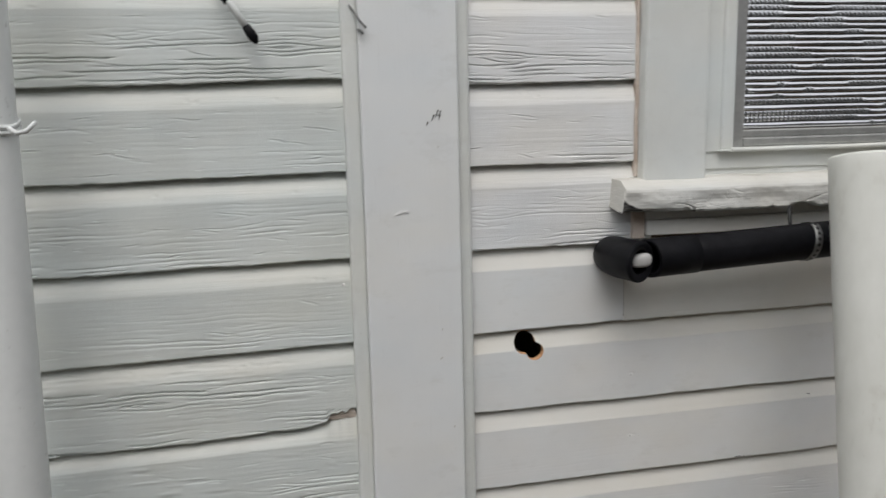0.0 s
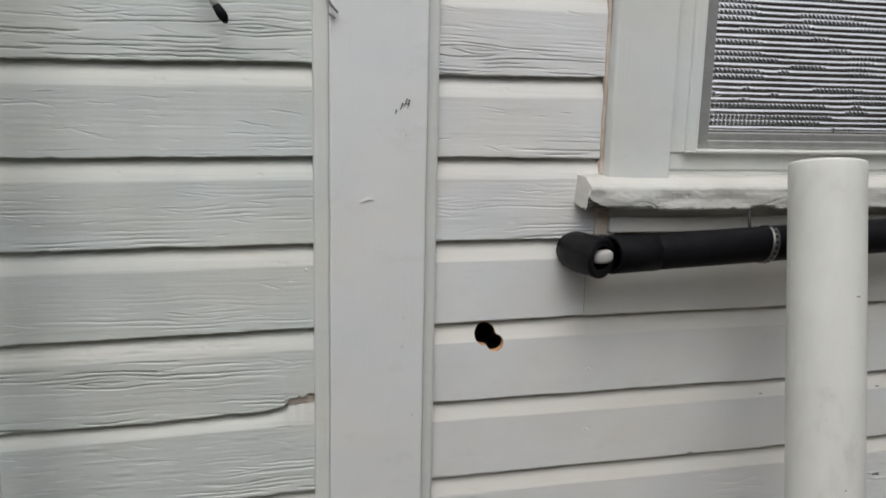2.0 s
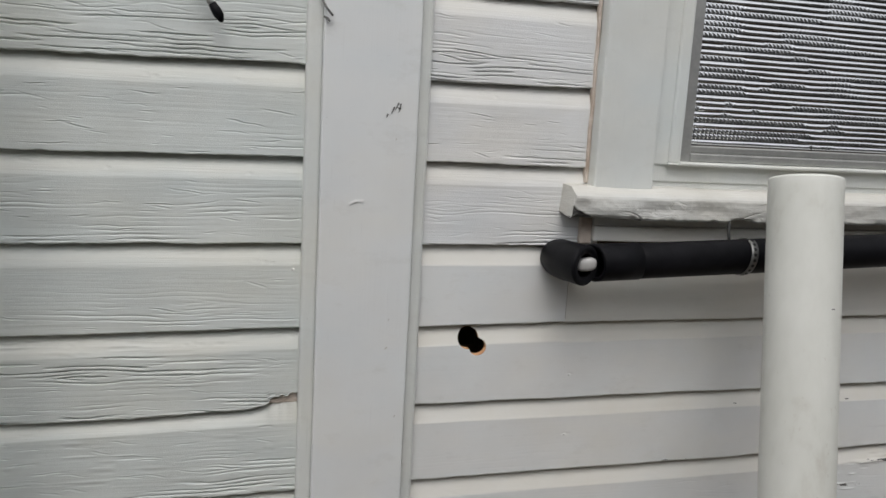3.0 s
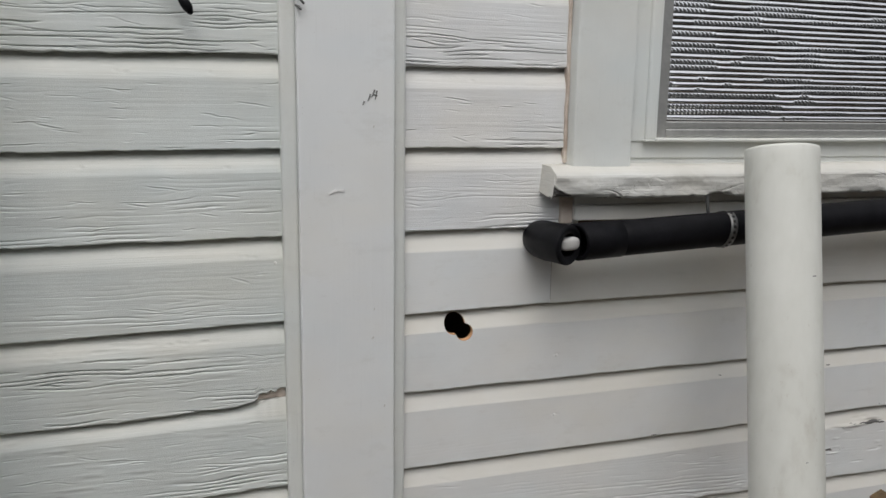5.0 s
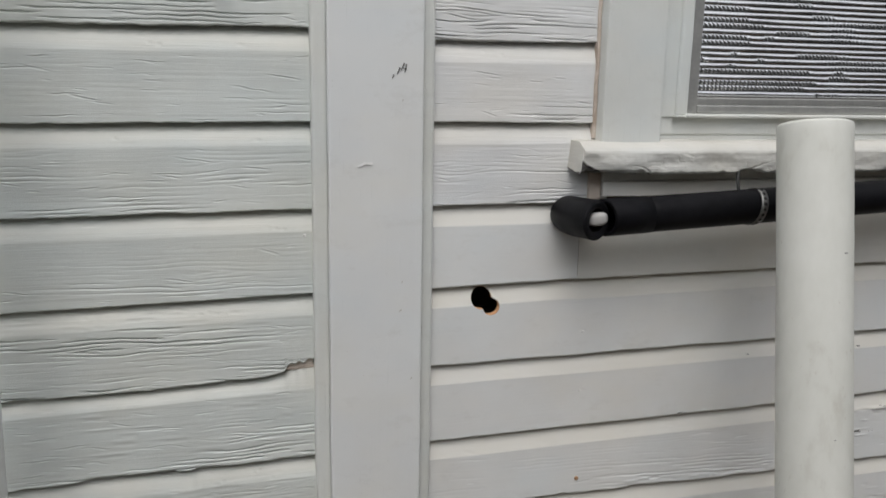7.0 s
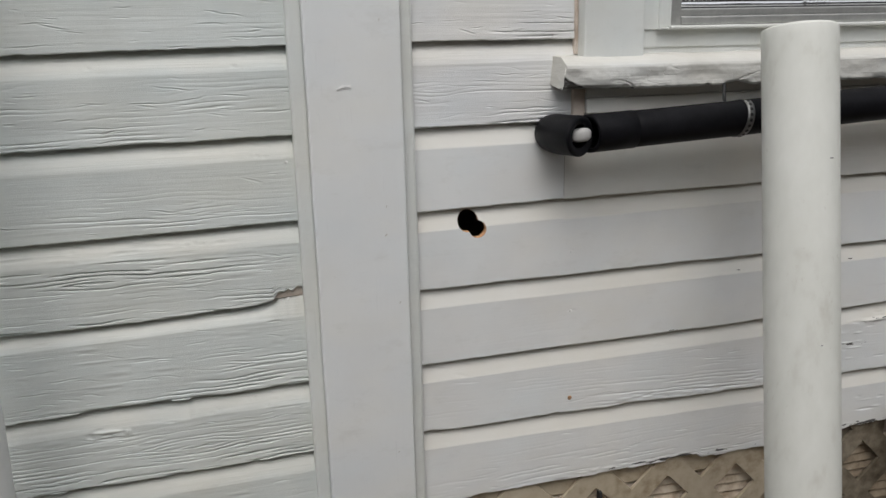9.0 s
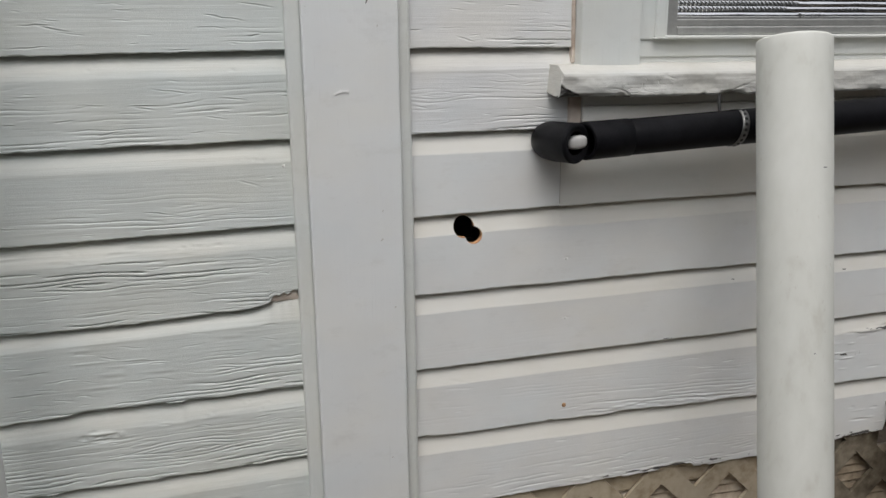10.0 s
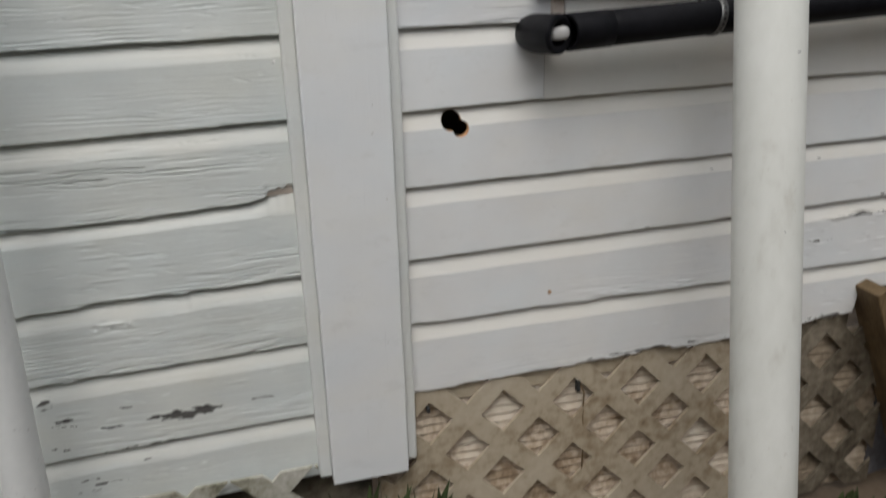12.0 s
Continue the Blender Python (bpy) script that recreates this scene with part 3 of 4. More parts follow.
def scuff(pts, width, y, mat, parent, name="scuff_mark"):
    bm = bmesh.new()
    for (ax, az), (bx, bz) in zip(pts, pts[1:]):
        d = Vector((bx - ax, 0, bz - az))
        nrm = Vector((-d.z, 0, d.x)).normalized() * width
        q = [Vector((ax, y, az)), Vector((bx, y, bz))]
        vs = [bm.verts.new(q[0] - nrm * 0.4), bm.verts.new(q[1] - nrm), bm.verts.new(q[1] + nrm), bm.verts.new(q[0] + nrm * 0.4)]
        bm.faces.new(vs)
    r = bmesh.ops.extrude_face_region(bm, geom=bm.faces[:])
    for v in r["geom"]:
        if isinstance(v, bmesh.types.BMVert):
            v.co.y -= 0.0004
    return part(name, bm, mat, parent)


for mk, w in (([(-0.0585, 1.2335), (-0.0565, 1.2385)], 0.0012), ([(-0.052, 1.239), (-0.0485, 1.2475)], 0.0011), ([(-0.047, 1.244), (-0.043, 1.253)], 0.0010), ([(-0.0425, 1.241), (-0.0400, 1.252)], 0.0009), ([(-0.045, 1.247), (-0.040, 1.2455)], 0.0010),
              ([(-0.048, 0.9255), (-0.0445, 0.9285)], 0.0011), ([(-0.031, 0.828), (-0.0295, 0.831)], 0.001), ([(-0.0445, 0.965), (-0.0435, 0.968)], 0.0008), ([(-0.045, 1.205), (-0.044, 1.208)], 0.0008), ([(-0.041, 0.60), (-0.039, 0.602)], 0.0009)):
    scuff(mk, w, -0.0243, SCUFF if mk[0][1] > 1.22 else SILL, trim)
scuff([(-0.103, 1.122), (-0.093, 1.1265), (-0.084, 1.1255)], 0.0020, -0.0248, CHALK, trim, "paint_chip")

# ---- the window ----
window = thing("window_1", "white wooden window frame with reeded grey metal screen", "window", kind="structure")
part("casing", wonky(box(0.2385, 0.3290, -0.024, 0.010, 1.1500, 2.25, 0.003), 0.0013, 16), CASING, window)
part("casing", wonky(box(0.9420, 1.0325, -0.024, 0.010, 1.1500, 2.25, 0.003), 0.0013, 16), CASING, window)
part("casing", box(0.2385, 1.0325, -0.0245, 0.010, 2.2525, 2.35, 0.003), CASING, window)
part("jamb", wonky(box(0.3265, 0.3575, -0.010, 0.030, 1.1865, 2.20, 0.002)), CASING, window)
part("jamb", wonky(box(0.9135, 0.9450, -0.010, 0.030, 1.1865, 2.20, 0.002)), CASING, window)
part("bottom_rail", wonky(box(0.3280, 0.9430, -0.007, 0.030, 1.1622, 1.1880, 0.002)), CASING, window)
part("stop_bead", wonky(box(0.3280, 0.9430, -0.004, 0.030, 1.1500, 1.1640, 0.002)), CASING, window)
part("screen_moulding", wonky(box(0.3560, 0.3755, -0.0145, 0.020, 1.1890, 2.19, 0.004)), CASING, window)
part("screen_moulding", wonky(box(0.8960, 0.9150, -0.0145, 0.020, 1.1890, 2.19, 0.004)), CASING, window)
part("screen_moulding", wonky(box(0.3700, 0.8930, -0.020, 0.020, 1.1868, 1.1922, 0.002)), CASING, window)
# narrow brownish strip between the board ends and the casing
part("joint_strip", wonky(box(0.2335, 0.2383, -0.0035, 0.008, 1.1560, 2.25, 0.0015), 0.0016, 30), BARE, window, "rough brownish strip along the joint beside the casing")
part("moulding_foot", box(0.3535, 0.3695, -0.019, 0.018, 1.1872, 1.1900, 0.001), CASING, window)
part("metal_frame", box(0.3745, 0.3945, -0.006, 0.016, 1.1910, 2.19, 0.0015), ALU, window, "dull grey aluminium frame")
part("metal_frame", box(0.8770, 0.8970, -0.006, 0.016, 1.1910, 2.19, 0.0015), ALU, window, "dull grey aluminium frame")
part("metal_frame", box(0.3950, 0.8765, -0.005, 0.016, 1.1930, 1.2050, 0.002), ALU, window, "dull grey aluminium frame")
part("metal_frame", box(0.3950, 0.8765, -0.001, 0.016, 1.2053, 1.2155, 0.0015), ALU, window, "dull grey aluminium frame")
part("backing", box(0.3950, 0.8765, 0.0145, 0.018, 1.2160, 2.19), DARK, window)


# stretches of the lowest reeds, in metres from the frame, that are twisted like rope
TWISTED = {0: [(0.21, 0.23)], 1: [(0, 0.20)], 2: [(0, 0.22)], 3: [(0.23, 0.28)], 4: [(0, 0.21), (0.24, 0.27)], 5: [(0.05, 0.075)], 6: [(0, 0.025), (0.10, 0.125)], 7: [(0.055, 0.08), (0.17, 0.26)], 8: [],
           9: [(0, 0.10)], 10: [(0, 0.095), (0.11, 0.14)], 11: [(0.13, 0.20)], 12: [(0, 0.12)], 13: [(0, 0.095)], 14: [(0.19, 0.24)], 15: [(0, 0.09)], 16: [(0.16, 0.20)], 17: [(0.04, 0.17)], 18: [(0.11, 0.17)]}


def rib_mesh(seed):
    """One reed: a half-round bar that turns into a flatter, twisted, rope-like stretch here and there."""
    n, arc = 420, 12
    xs = np.linspace(0.3950, 0.8765, n + 1)
    zone = value_noise(xs * 14, np.full_like(xs, seed * 0.83), 5) + 0.22 * np.clip((0.62 - xs) / 0.2, -1, 1)
    zone = np.clip((zone - 0.53) * 7, 0, 1)
    if seed in TWISTED:
        zone = 0.8 * zone * np.clip((xs - 0.60) / 0.05, 0, 1)
        for lo, hi in TWISTED[seed]:
            zone = np.maximum(zone, np.clip((xs - 0.395 - lo) / 0.008 + (lo == 0), 0, 1) * np.clip((0.395 + hi - xs) / 0.012, 0, 1))
    sway = 0.0013 * (value_noise(xs * 22, np.full_like(xs, seed * 1.7), 6) - 0.5)
    a = np.linspace(0, math.pi, arc + 1)
    X, A = np.meshgrid(xs, a, indexing="ij")
    M = zone[:, None]
    S = A / math.pi
    turn, wide = np.radians(41) * (2 * S - 1) + np.radians(14), 0.00410 / math.sin(math.radians(41))
    Y = 0.0125 - wide * (np.cos(turn) - math.cos(math.radians(41))) * (1 - 0.68 * M) + M * 0.00055 * np.sin(2 * math.pi * (X / 0.0068 + 0.6 * S)) * np.sin(A)
    Z = wide * np.sin(turn) + sway[:, None] * np.sin(A)
    co = np.stack([X, Y, Z], -1).reshape(-1, 3)
    idx = np.arange(co.shape[0]).reshape(n + 1, arc + 1)
    quads = np.stack([idx[:-1, :-1], idx[1:, :-1], idx[1:, 1:], idx[:-1, 1:]], -1).reshape(-1, 4)
    mesh = bpy.data.meshes.new("reed")
    mesh.from_pydata(co.tolist(), [], quads.tolist())
    mesh.materials.append(RIB)
    mesh.polygons.foreach_set("use_smooth", [True] * len(mesh.polygons))
    return mesh


reeds = [rib_mesh(s) for s in range(40)]
for k in range(120):
    ob = new("reed", reeds[k % 40])
    ob.parent = window
    ob.location = (0, 0, 1.2205 + 0.0081 * k)


def sill_mesh():
    """A thick board whose front and top are swollen, creased and chipped along the lower edge."""
    prof = [(0.010, 1.1190), (0.010, 1.1560), (-0.024, 1.1530), (-0.0425, 1.1420), (-0.0442, 1.1390), (-0.0440, 1.1120), (-0.0415, 1.1090), (-0.030, 1.1110)]
    ring = []
    for (ya, za), (yb, zb) in zip(prof, prof[1:] + prof[:1]):
        m = max(1, int(math.hypot(yb - ya, zb - za) / 0.0013)) if ya < 0.005 and yb < 0.005 else 3
        ring += [(ya + (yb - ya) * k / m, za + (zb - za) * k / m) for k in range(m)]
    x_all = np.r_[np.arange(0, 0.36, 0.0016), np.arange(0.36, 0.876, 0.004)]
    V, F, wear, dry = [], [], [], []
    for i, dx in enumerate(x_all):
        for y, z in ring:
            x = 0.1985 + dx
            front = min(max((-0.030 - y) / 0.010, 0), 1) * min(max((1.150 - z) / 0.006, 0), 1)
            low = min(max((1.1165 - z) / 0.006, 0), 1) * (1 if y < -0.03 else 0)
            # swollen creases run slanting down the front, finer wrinkles between them
            w = 0.012 * noise.noise((x * 9, z * 30, 1.0))
            torn = min(max(noise.noise((x * 11, z * 25, 12.0)) * 3 + 0.35, 0), 1)
            c1 = max(0, 1 - abs(noise.noise((x * 13 - z * 26 + w * 20, z * 30 + x * 5, 3.0))) / 0.045) * torn
            c2 = max(0, 1 - abs(noise.noise((x * 40, z * 110, 8.0))) / 0.07) * torn
            dy = front * (0.0018 * c1 + 0.0006 * c2 + 0.0026 * noise.noise((x * 24, z * 60, 6.0)) + 0.0005 * noise.noise((x * 110, z * 170, 2.0)))
            chip = low * (max(0, noise.noise((x * 24, 0.4, 0.2)) - 0.05) * 0.010 + max(0, noise.noise((x * 70, 3.1, 0.7))) * 0.003)
            corner = (dx > 0.001) * min(max((1.1285 - 0.5 * dx - z) / 0.003 + 0.8 * noise.noise((x * 90, z * 90, 7.0)), 0), 1) * min(max((0.038 - dx) / 0.006, 0), 1) * front
            dy += chip + corner * (0.0035 + 0.003 * noise.noise((x * 160, z * 220, 4.0)))
            dz = 0.0014 * noise.noise((x * 12, y * 40, 5.0)) + chip * 0.7 + (0.0010 * noise.noise((x * 60, y * 90, 1.5)) if front == 0 and y < 0 else 0)
            # the end is cut slightly out of square
            skew = max(0, 1 - dx / 0.03) * (0.10 * (z - 1.112) - 0.07 * (y + 0.0) * (1 if z > 1.13 else 0.3))
            V.append((x + skew, y + dy, z + dz))
            wear.append(2.4 * corner + 1.3 * c1 * front * max(0, noise.noise((x * 13, z * 20, 9.0)) + 0.25) + 0.75 * low * math.exp(-((z - 1.109) / 0.003) ** 2))
            # the same cream tint on all of the sill but its front
            dry.append(0.45 * (1.0 - front))
        if i:
            n = len(ring)
            F += [((i - 1) * n + k, (i - 1) * n + (k + 1) % n, i * n + (k + 1) % n, i * n + k) for k in range(n)]
    n = len(ring)
    F += [tuple(range(n))[::-1], tuple(range(len(V) - n, len(V)))]
    mesh = bpy.data.meshes.new("sill")
    mesh.from_pydata(V, [], F)
    mesh.attributes.new("wear", "FLOAT", "POINT").data.foreach_set("value", wear)
    mesh.attributes.new("cream_tint", "FLOAT", "POINT").data.foreach_set("value", dry)
    return mesh


finish("sill", sill_mesh(), SILL, window, "thick cracked white sill with chipped edges", False)
part("apron", wonky(box(0.2500, 1.0300, -0.011, 0.010, 1.0745, 1.0960, 0.002)), OLDER, window)
part("under_strip", wonky(box(0.2500, 1.0300, -0.008, 0.010, 1.0965, 1.1100, 0.002)), OLDER, window)
part("bare_strip", wonky(box(0.2310, 0.2495, -0.006, 0.010, 1.0700, 1.1100, 0.002)), BARE, window, "bare brown wood where the paint has rotted off")

# ---- the insulated pipe under the sill ----
insulated = thing("insulated_pipe", "black foam-insulated pipe running under the window sill", "pipe")


def run(x):
    return Vector((x, -0.066, 1.0550 + 0.045 * (x - 0.250)))


def mitred(bm, test, shift):
    for v in bm.verts:
        if test(v.co):
            v.co += shift(v.co.copy())
    return bm


part("foam_sleeve", tube([run(0.258 + 0.05 * k) for k in range(30)], 0.0249), FOAM, insulated, "", True)
arm = tube([run(x) for x in (0.2270, 0.2290, 0.258, 0.292)], 0.0258, 0.0205)
part("foam_elbow_arm", mitred(arm, lambda c: c.x < 0.243, lambda c: Vector((-0.28 * (c.y + 0.066), 0, 0))), FOAM, insulated, "", True)
stub = tube([(0.2035, 0.006, 1.0495), (0.2018, -0.002, 1.0498), (0.2012, -0.010, 1.0500), (0.2010, -0.024, 1.0506), (0.2012, -0.040, 1.0512), (0.2035, -0.062, 1.0526), (0.2065, -0.0840, 1.0538), (0.2068, -0.0855, 1.0538)], [0.0225, 0.0255, 0.0268, 0.0274, 0.0276, 0.0272, 0.0272, 0.0268], 0.0165)
part("foam_elbow_stub", mitred(stub, lambda c: c.y < -0.078, lambda c: Vector((0, 0.45 * (c.x - 0.2068), 0))), FOAM, insulated, "", True)
part("inner_bottom", tube([(0.2070, -0.030, 1.0515), (0.2072, -0.034, 1.0515)], 0.0165), FOAM, insulated, "", True)


def plug():
    bm = bmesh.new()
    bmesh.ops.create_uvsphere(bm, u_segments=28, v_segments=16, radius=0.01)
    for v in bm.verts:
        v.co = Vector([math.copysign(0.01 * (abs(c) / 0.01) ** 0.72, c) for c in v.co])
        v.co = Vector((0.2100 + v.co.x * 1.45, -0.0790 + v.co.y * 0.8, 1.0545 + v.co.z * 0.92 + 0.10 * v.co.x))
    return bm


part("pipe_end", plug(), CAP, insulated, "white plastic pipe end inside the foam", True)

strap = thing("pipe_strap", "perforated galvanised strap round the black pipe", "strap")


def strap_band():
    bm = bmesh.new()
    c, ax = run(0.4595), Vector((1, 0, 0))
    n, half, r0, r1 = 48, 0.0054, 0.0256, 0.0266
    rings = []
    for k in range(n + 1):
        a = math.radians(-250 + 320 * k / n)
        rings.append([bm.verts.new(c + ax * (s + 0.004 * math.sin(a)) + Vector((0, -math.cos(a) * r, math.sin(a) * r))) for r in (r0, r1) for s in (-half, half)])
    for a, b in zip(rings, rings[1:]):
        for i, j in ((0, 1), (1, 3), (3, 2), (2, 0)):
            bm.faces.new((a[i], a[j], b[j], b[i]))
    return bm


part("strap_band", strap_band(), STEEL, strap, "", True)
for k in range(9):
    a = math.radians(-70 + 17 * k)
    c = run(0.4595) + Vector((0.004 * math.sin(a), -math.cos(a) * 0.0268, math.sin(a) * 0.0268))
    part("punched_hole", tube([c, c + Vector((0, -math.cos(a), math.sin(a))) * 0.0003], 0.0024, sides=12), DARK, strap)
part("strap_tail", tube([Vector((0.4385, -0.060, 1.081)), Vector((0.4435, -0.048, 1.098)), Vector((0.4495, -0.038, 1.115))], 0.0022, sides=10), DARK, strap, "", True)

# ---- the leaning plastic pipe ----
def axis(z):
    return Vector((0.4750 - 0.0565 * (1.18 - z), -0.1555 - 0.2195 * (1.18 - z), z))


standing = thing("standing_pipe", "weathered white plastic pipe leaning towards the window sill", "pipe")
part("pipe_body", tube([axis(z) for z in (0.085, 0.3, 0.6, 0.9, 1.17, 1.1815, 1.1838, 1.1848)], [0.0462] * 6 + [0.0456, 0.0438], 0.0, 64), PVC, standing, "", True)
for z, dx in ((0.805, 0.0), (1.03, 0.014)):
    c = axis(z) + Vector((-0.006 + dx, -0.0464, 0))
    part("scratch", box(c.x - 0.0028, c.x + 0.0028, c.y - 0.0005, c.y + 0.002, c.z - 0.0006, c.z + 0.0006, 0.0003), SCUFF, standing)

# ---- the drain pipe at the other side, with its wire tie ----
drain = thing("drain_pipe", "thin white-painted pipe standing close to the siding", "pipe")


def daxis(z):
    return Vector((-0.5375 - 0.020 * (1.38 - z), -0.100, z))


part("pipe_body", tube([daxis(z) for z in (0.09, 0.4, 0.8, 1.2, 1.7, 2.6)], 0.0271, 0.024, 40), WHITE_PIPE, drain, "", True)
tie = thing("wire_tie", "twisted white wire tied round the thin pipe", "wire")
ring = [daxis(1.243) + Vector((math.cos(a) * 0.0285, math.sin(a) * 0.0285, 0.004 * math.sin(2 * a))) for a in (2 * math.pi * k / 40 for k in range(41))]
part("wire_loop", tube(ring, 0.0022, sides=8), WHITE_PIPE, tie, "", True)
part("wire_loop", tube([p + Vector((0, 0, 0.006)) for p in ring], 0.0020, sides=8), WHITE_PIPE, tie, "", True)
part("wire_end", tube([Vector((-0.515, -0.122, 1.245)), Vector((-0.5055, -0.130, 1.239)), Vector((-0.495, -0.132, 1.241)), Vector((-0.4855, -0.132, 1.250))], 0.0024, sides=8), WHITE_PIPE, tie, "", True)

# ---- the cut cable end that sticks out above, and the hook on the trim ----
stick = thing("cable_stub", "paint-spattered cable stub with a black end", "cable")
part("sheath", tube([Vector((-0.318, 0.004, 1.425)), Vector((-0.302, -0.014, 1.400)), Vector((-0.290, -0.020, 1.382)), Vector((-0.272, -0.022, 1.354))], 0.0042, sides=14), CASING, stick, "white painted sheath", True)
part("black_end", tube([Vector((-0.2735, -0.0220, 1.3565)), Vector((-0.268, -0.0222, 1.348)), Vector((-0.2645, -0.0222, 1.3425)), Vector((-0.2622, -0.0222, 1.3375)), Vector((-0.2618, -0.0222, 1.3355))], [0.0046, 0.0062, 0.0058, 0.0036, 0.0012], sides=14), FOAM, stick, "black cut end", True)
part("collar", tube([Vector((-0.2985, -0.0155, 1.394)), Vector((-0.2920, -0.0190, 1.3850))], 0.0056, sides=14), FOAM, stick, "black collar", True)
hook = thing("wire_hook", "small bent painted wire hook on the trim", "hook")
part("wire", tube([Vector((-0.150, -0.012, 1.383)), Vector((-0.143, -0.020, 1.372)), Vector((-0.139, -0.030, 1.362)), Vector((-0.131, -0.031, 1.353))], 0.0014, sides=8), SCUFF, hook, "", True)
part("wire", tube([Vector((-0.1405, -0.022, 1.352)), Vector((-0.1375, -0.029, 1.350)), Vector((-0.1345, -0.030, 1.346))], 0.0013, sides=8), SCUFF, hook, "", True)

# ---- skirting lattice under the siding ----
def lattice(name, label, x0, x1, z0, z1, y, mat, phase, layer=0.006, skip=None):
    top = thing(name, label, "lattice")
    pitch, width = 0.131, 0.035
    for sign, yy in ((1, y + 0.0005), (-1, y)):
        k = math.floor((x0 - (z1 - z0) - phase) / pitch) - 1
        while phase + k * pitch < x1 + (z1 - z0):
            xa = phase + k * pitch
            k += 1
            # strip centre: x = xa + sign * (z - zr)
            zr = 0.4245 + 0.065
            half = width * 0.7071
            poly = []
            lo, hi = z0, z1
            pts = [(xa + sign * (z - zr) + s * half, z) for z, s in ((lo, -1), (hi, -1), (hi, 1), (lo, 1))]
            # trim at the sides
            def clip(poly, lim, keep_less):
                out = []
                for (ax, az), (bx, bz) in zip(poly, poly[1:] + poly[:1]):
                    ina, inb = (ax <= lim, bx <= lim) if keep_less else (ax >= lim, bx >= lim)
                    if ina:
                        out.append((ax, az))
                    if ina != inb:
                        q = (lim - ax) / (bx - ax)
                        out.append((lim, az + (bz - az) * q))
                return out
            pts = clip(clip(pts, x0, False), x1, True)
            if len(pts) < 3:
                continue
            bm = bmesh.new()
            front = bm.faces.new([bm.verts.new((px, yy, pz)) for px, pz in pts])
            r = bmesh.ops.extrude_face_region(bm, geom=[front])
            for v in r["geom"]:
                if isinstance(v, bmesh.types.BMVert):
                    v.co.y += layer
            part("slat", bm, mat, top)
    return top


# crossings: hole tops lie at x = 0.0295 + 0.131 k
lattice("lattice_panel", "tan diagonal lattice skirting below the siding", -0.06, 0.650, 0.10, 0.530, 0.005, TAN, 0.0295)
# dirt and the shade beside the stake, both put into the lattice colour
GRIMY_SHADED = mottled("grimy_shaded_lattice_paint", [(0.36, (0.035, 0.026, 0.017)), (0.5, (0.15, 0.125, 0.09)), (0.66, (0.32, 0.28, 0.215))], 6, 0.7, 0.3, 60)
lattice("lattice_panel", "dirty tan lattice skirting beside the stake, shade put into its colour", 0.6505, 0.975, 0.10, 0.500, 0.005, GRIMY_SHADED, 0.0295)
for rx0, rx1, rmat, rname in ((-0.055, 0.6495, TAN, "tan wooden rail behind the lattice top"), (0.6505, 0.868, GRIMY_SHADED, "dirty rail behind the lattice top, shade put into its colour")):
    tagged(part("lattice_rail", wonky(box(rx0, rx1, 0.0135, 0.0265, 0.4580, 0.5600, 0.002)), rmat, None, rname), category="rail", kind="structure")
knots = thing("fixing_nails", "dark nail heads in the tan lattice", "nails")
for nx, nz, h in ((0.0265, 0.4535, 0.005), (0.2975, 0.4480, 0.0105)):
    part("nail", box(nx - 0.0028, nx + 0.0028, -0.001, 0.010, nz - h, nz + h, 0.0012), DARK, knots)
# darker copy of the ribbed panel, shade near the stake in its colour
SHADED_PANEL = mottled("shaded_ribbed_panel", [(0.34, (0.12, 0.088, 0.056)), (0.5, (0.33, 0.265, 0.19)), (0.66, (0.52, 0.445, 0.35))], 7, 0.75, 0.3, 60)
lattice("lattice_panel", "weathered pale lattice skirting below the siding", -3.25, -0.163, 0.10, 0.398, -0.016, PALE, -0.236)


def ribbed_panel(x0, x1, z0, z1, y):
    bm = bmesh.new()
    n, nx = 260, 60
    grid = []
    for j in range(n + 1):
        z = z0 + (z1 - z0) * j / n
        row = []
        for i in range(nx + 1):
            x = x0 + (x1 - x0) * i / nx
            lap = ((z + 0.004 * noise.noise((x * 7, z * 6, 4.0)) + 0.02 * x) / 0.0165) % 1
            row.append(bm.verts.new((x, y - 0.0048 * (1 - lap) * min(1, lap / 0.1) + 0.0015 * noise.noise((x * 9, z * 9, 1)), z)))
        grid.append(row)
    for a, b in zip(grid, grid[1:]):
        for i in range(nx):
            bm.faces.new((a[i], a[i + 1], b[i + 1], b[i]))
    r = bmesh.ops.extrude_face_region(bm, geom=bm.faces[:])
    for v in r["geom"]:
        if isinstance(v, bmesh.types.BMVert):
            v.co.y += 0.012
    return bm


# boards behind the pale lattice share that darkened colour
tagged(part("skirting_wall", box(-3.29, -0.07, 0.030, 0.10, 0.06, 0.358), GRIMY_SHADED, None, "dark foundation boards behind the lattice"), category="wall", kind="structure")
tagged(part("skirting_panel", ribbed_panel(-0.06, 0.65, 0.10, 0.4570, 0.0225), PANEL, None, "old beige ribbed panel behind the lattice", True), category="panel", kind="structure")
tagged(part("skirting_panel", ribbed_panel(0.6505, 0.975, 0.10, 0.4570, 0.0225), SHADED_PANEL, None, "dirty ribbed panel behind the darker lattice, shade put into its colour", True), category="panel", kind="structure")
stem = thing("dry_vine", "thin dry brown stem hanging on the lattice", "stem")
part("stem_body", tube([Vector((0.300, 0.004, 0.455)), Vector((0.312, 0.008, 0.43)), Vector((0.310, 0.006, 0.38)), Vector((0.314, 0.008, 0.33)), Vector((0.309, 0.006, 0.12))], 0.0014, sides=6), TIMBER, stem, "", True)

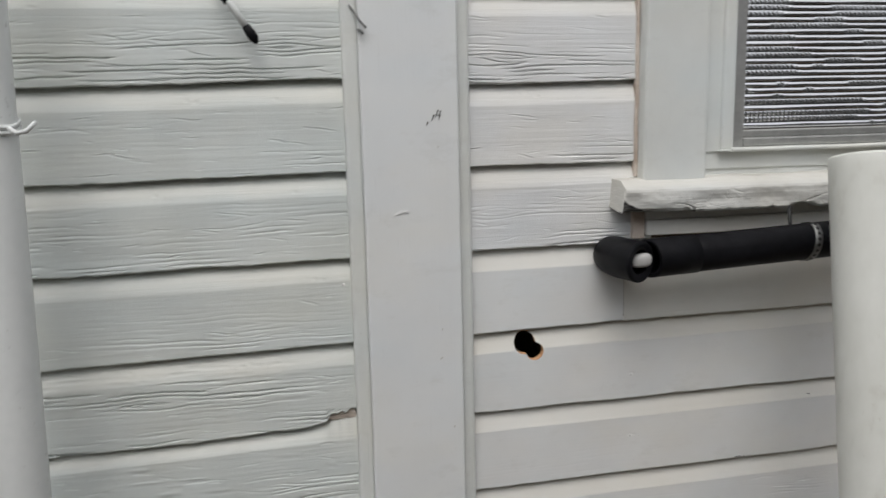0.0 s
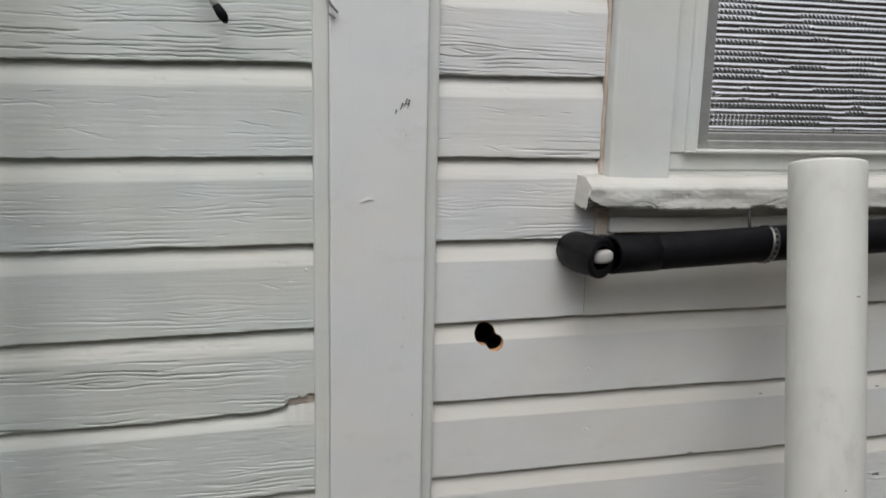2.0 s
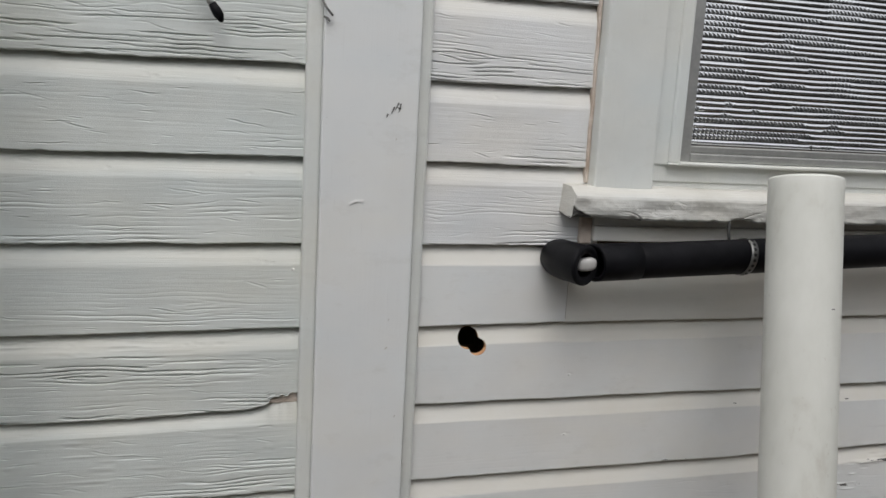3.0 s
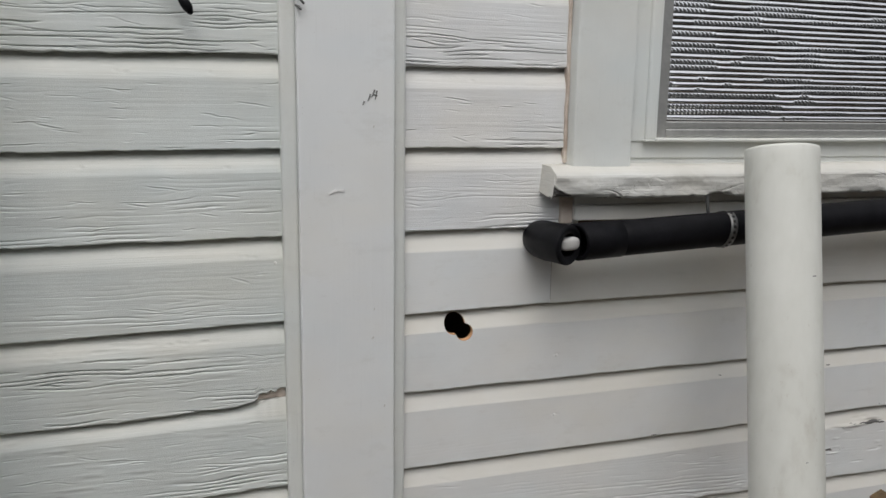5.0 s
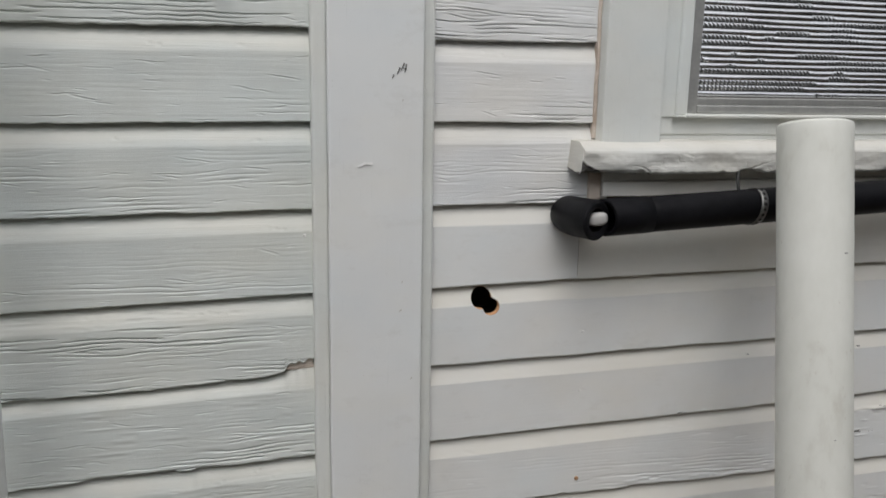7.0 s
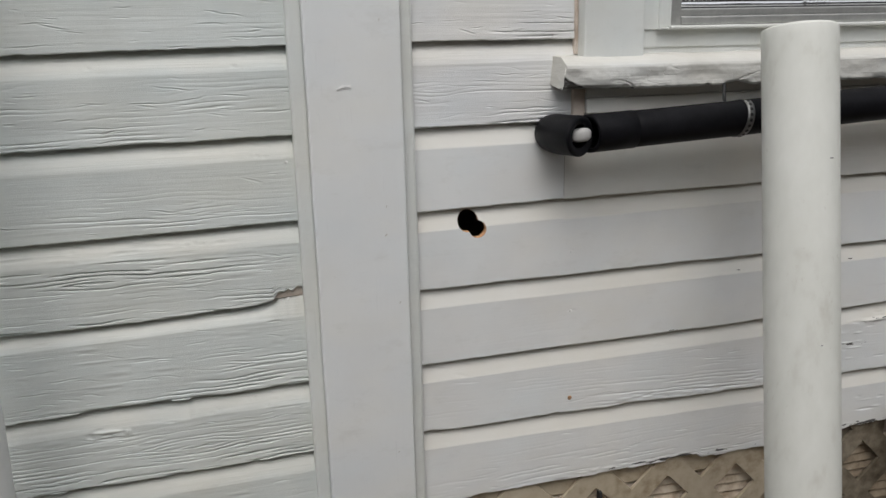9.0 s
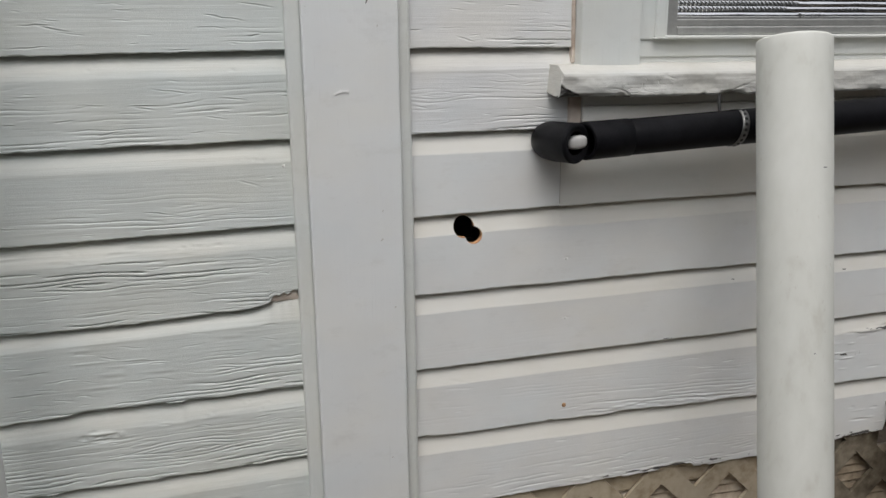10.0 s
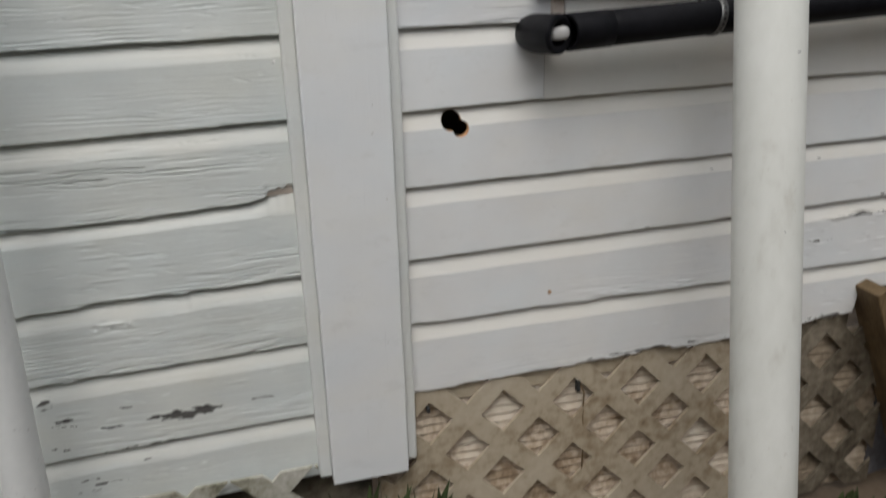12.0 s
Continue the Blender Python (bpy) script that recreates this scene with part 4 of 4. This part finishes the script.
# ---- things that lean and lie at the foot of the wall ----
def beam(a, b, w, d, twist=0.0):
    a, b = Vector(a), Vector(b)
    bm = box(-w / 2, w / 2, -d / 2, d / 2, 0, (b - a).length, 0.003)
    bmesh.ops.subdivide_edges(bm, edges=[e for e in bm.edges if e.calc_length() > 0.1], cuts=14)
    for v in bm.verts:
        v.co += noise.noise_vector(v.co * 22) * 0.0012
    m = Matrix.Translation(a) @ (b - a).to_track_quat("Z", "Y").to_matrix().to_4x4() @ Matrix.Rotation(twist, 4, "Z")
    bmesh.ops.transform(bm, matrix=m, verts=bm.verts)
    return bm


tagged(part("timber_stake", beam((1.0720, -0.022, 0.085), (0.8700, -0.019, 0.5660), 0.074, 0.028), TIMBER, None, "brown weathered timber stake leaning on the wall"), category="stake")
# beyond the stake the boards have rotted away from the sill beam
tagged(part("sill_beam", beam((0.905, 0.026, 0.513), (3.45, 0.026, 0.509), 0.052, 0.046, math.pi / 2), BEAM, None, "exposed brown timber sill beam under the siding"), category="beam", kind="structure")
tagged(part("foundation_panel", box(0.9765, 3.45, 0.034, 0.060, 0.06, 0.484, 0.003), GREY_BOX, None, "grey-blue foundation panel under the sill beam"), category="panel", kind="structure")


# ---- an unseen plain wall behind the camera, added to block low sky light ----
OPPOSITE = mottled("dark_wall_paint", [(0.3, (0.105, 0.105, 0.105)), (0.7, (0.16, 0.16, 0.155))], 3, 0.85, 0.4, 30, 0.004, (1, 1, 0.15))
tagged(part("sky_blocker_opposite", box(-5.0, 5.0, -2.55, -2.40, 0.05, 2.25), OPPOSITE, None, "unseen plain dark grey wall added to block low sky light"), category="wall", kind="structure")

# unseen end walls, added to cut the light from left and right
tagged(part("sky_blocker_end", box(-3.45, -3.30, -2.39, 0.02, 0.05, 2.25), OPPOSITE, None, "unseen plain dark grey wall added to block light from the side"), category="wall", kind="structure")
tagged(part("sky_blocker_end", box(3.50, 3.65, -2.39, 0.02, 0.05, 2.25), OPPOSITE, None, "unseen plain dark grey wall added to block light from the side"), category="wall", kind="structure")

# ---- ground and weeds ----
def ground_mesh():
    bm = bmesh.new()
    edges = [-400, -60, -12, -4] + [-2 + 0.08 * k for k in range(51)] + [4, 12, 60, 400]
    grid = [[bm.verts.new((x, y, 0.085 + (0.02 * noise.noise((x * 3, y * 3, 0)) + 0.008 * noise.noise((x * 14, y * 14, 0)) if max(abs(x), abs(y)) < 3 else 0))) for x in edges] for y in edges]
    for a, b in zip(grid, grid[1:]):
        for i in range(len(edges) - 1):
            bm.faces.new((a[i], a[i + 1], b[i + 1], b[i]))
    return bm


tagged(part("ground", ground_mesh(), DIRT, None, "dark bare garden soil with sparse weeds", True), category="ground", kind="structure")


def weed_clump(cx, cy, height, count, spread, seed):
    rnd = random.Random(seed)
    bm = bmesh.new()
    for _ in range(count):
        a, lean = rnd.uniform(0, 2 * math.pi), rnd.uniform(0.05, 0.45)
        h, w = height * rnd.uniform(0.55, 1.0), rnd.uniform(0.008, 0.022)
        base = Vector((cx + rnd.gauss(0, spread), cy + rnd.gauss(0, spread * 0.4), 0.075))
        side = Vector((-math.sin(a), math.cos(a), 0))
        rows = []
        for k in range(6):
            s = k / 5
            c = base + Vector((math.cos(a) * lean * h * s * s, math.sin(a) * lean * h * s * s * 0.4, h * s * (1 - 0.15 * lean * s)))
            ww = w * (1 - s) ** 0.6 * (0.5 + s) + 0.0003
            rows.append((bm.verts.new(c - side * ww), bm.verts.new(c + side * ww)))
        for p, q in zip(rows, rows[1:]):
            bm.faces.new((p[0], p[1], q[1], q[0]))
    return bm


for name_at in ((-0.085, -0.045, 0.280, 110, 0.034, 1), (-0.03, -0.040, 0.262, 110, 0.034, 2), (-0.16, -0.050, 0.270, 60, 0.022, 4), (0.85, -0.10, 0.10, 30, 0.05, 3)):
    tagged(part("weed_clump", weed_clump(*name_at), LEAF, None, "green weeds growing at the foot of the wall"), category="weeds", group="weeds along the wall")
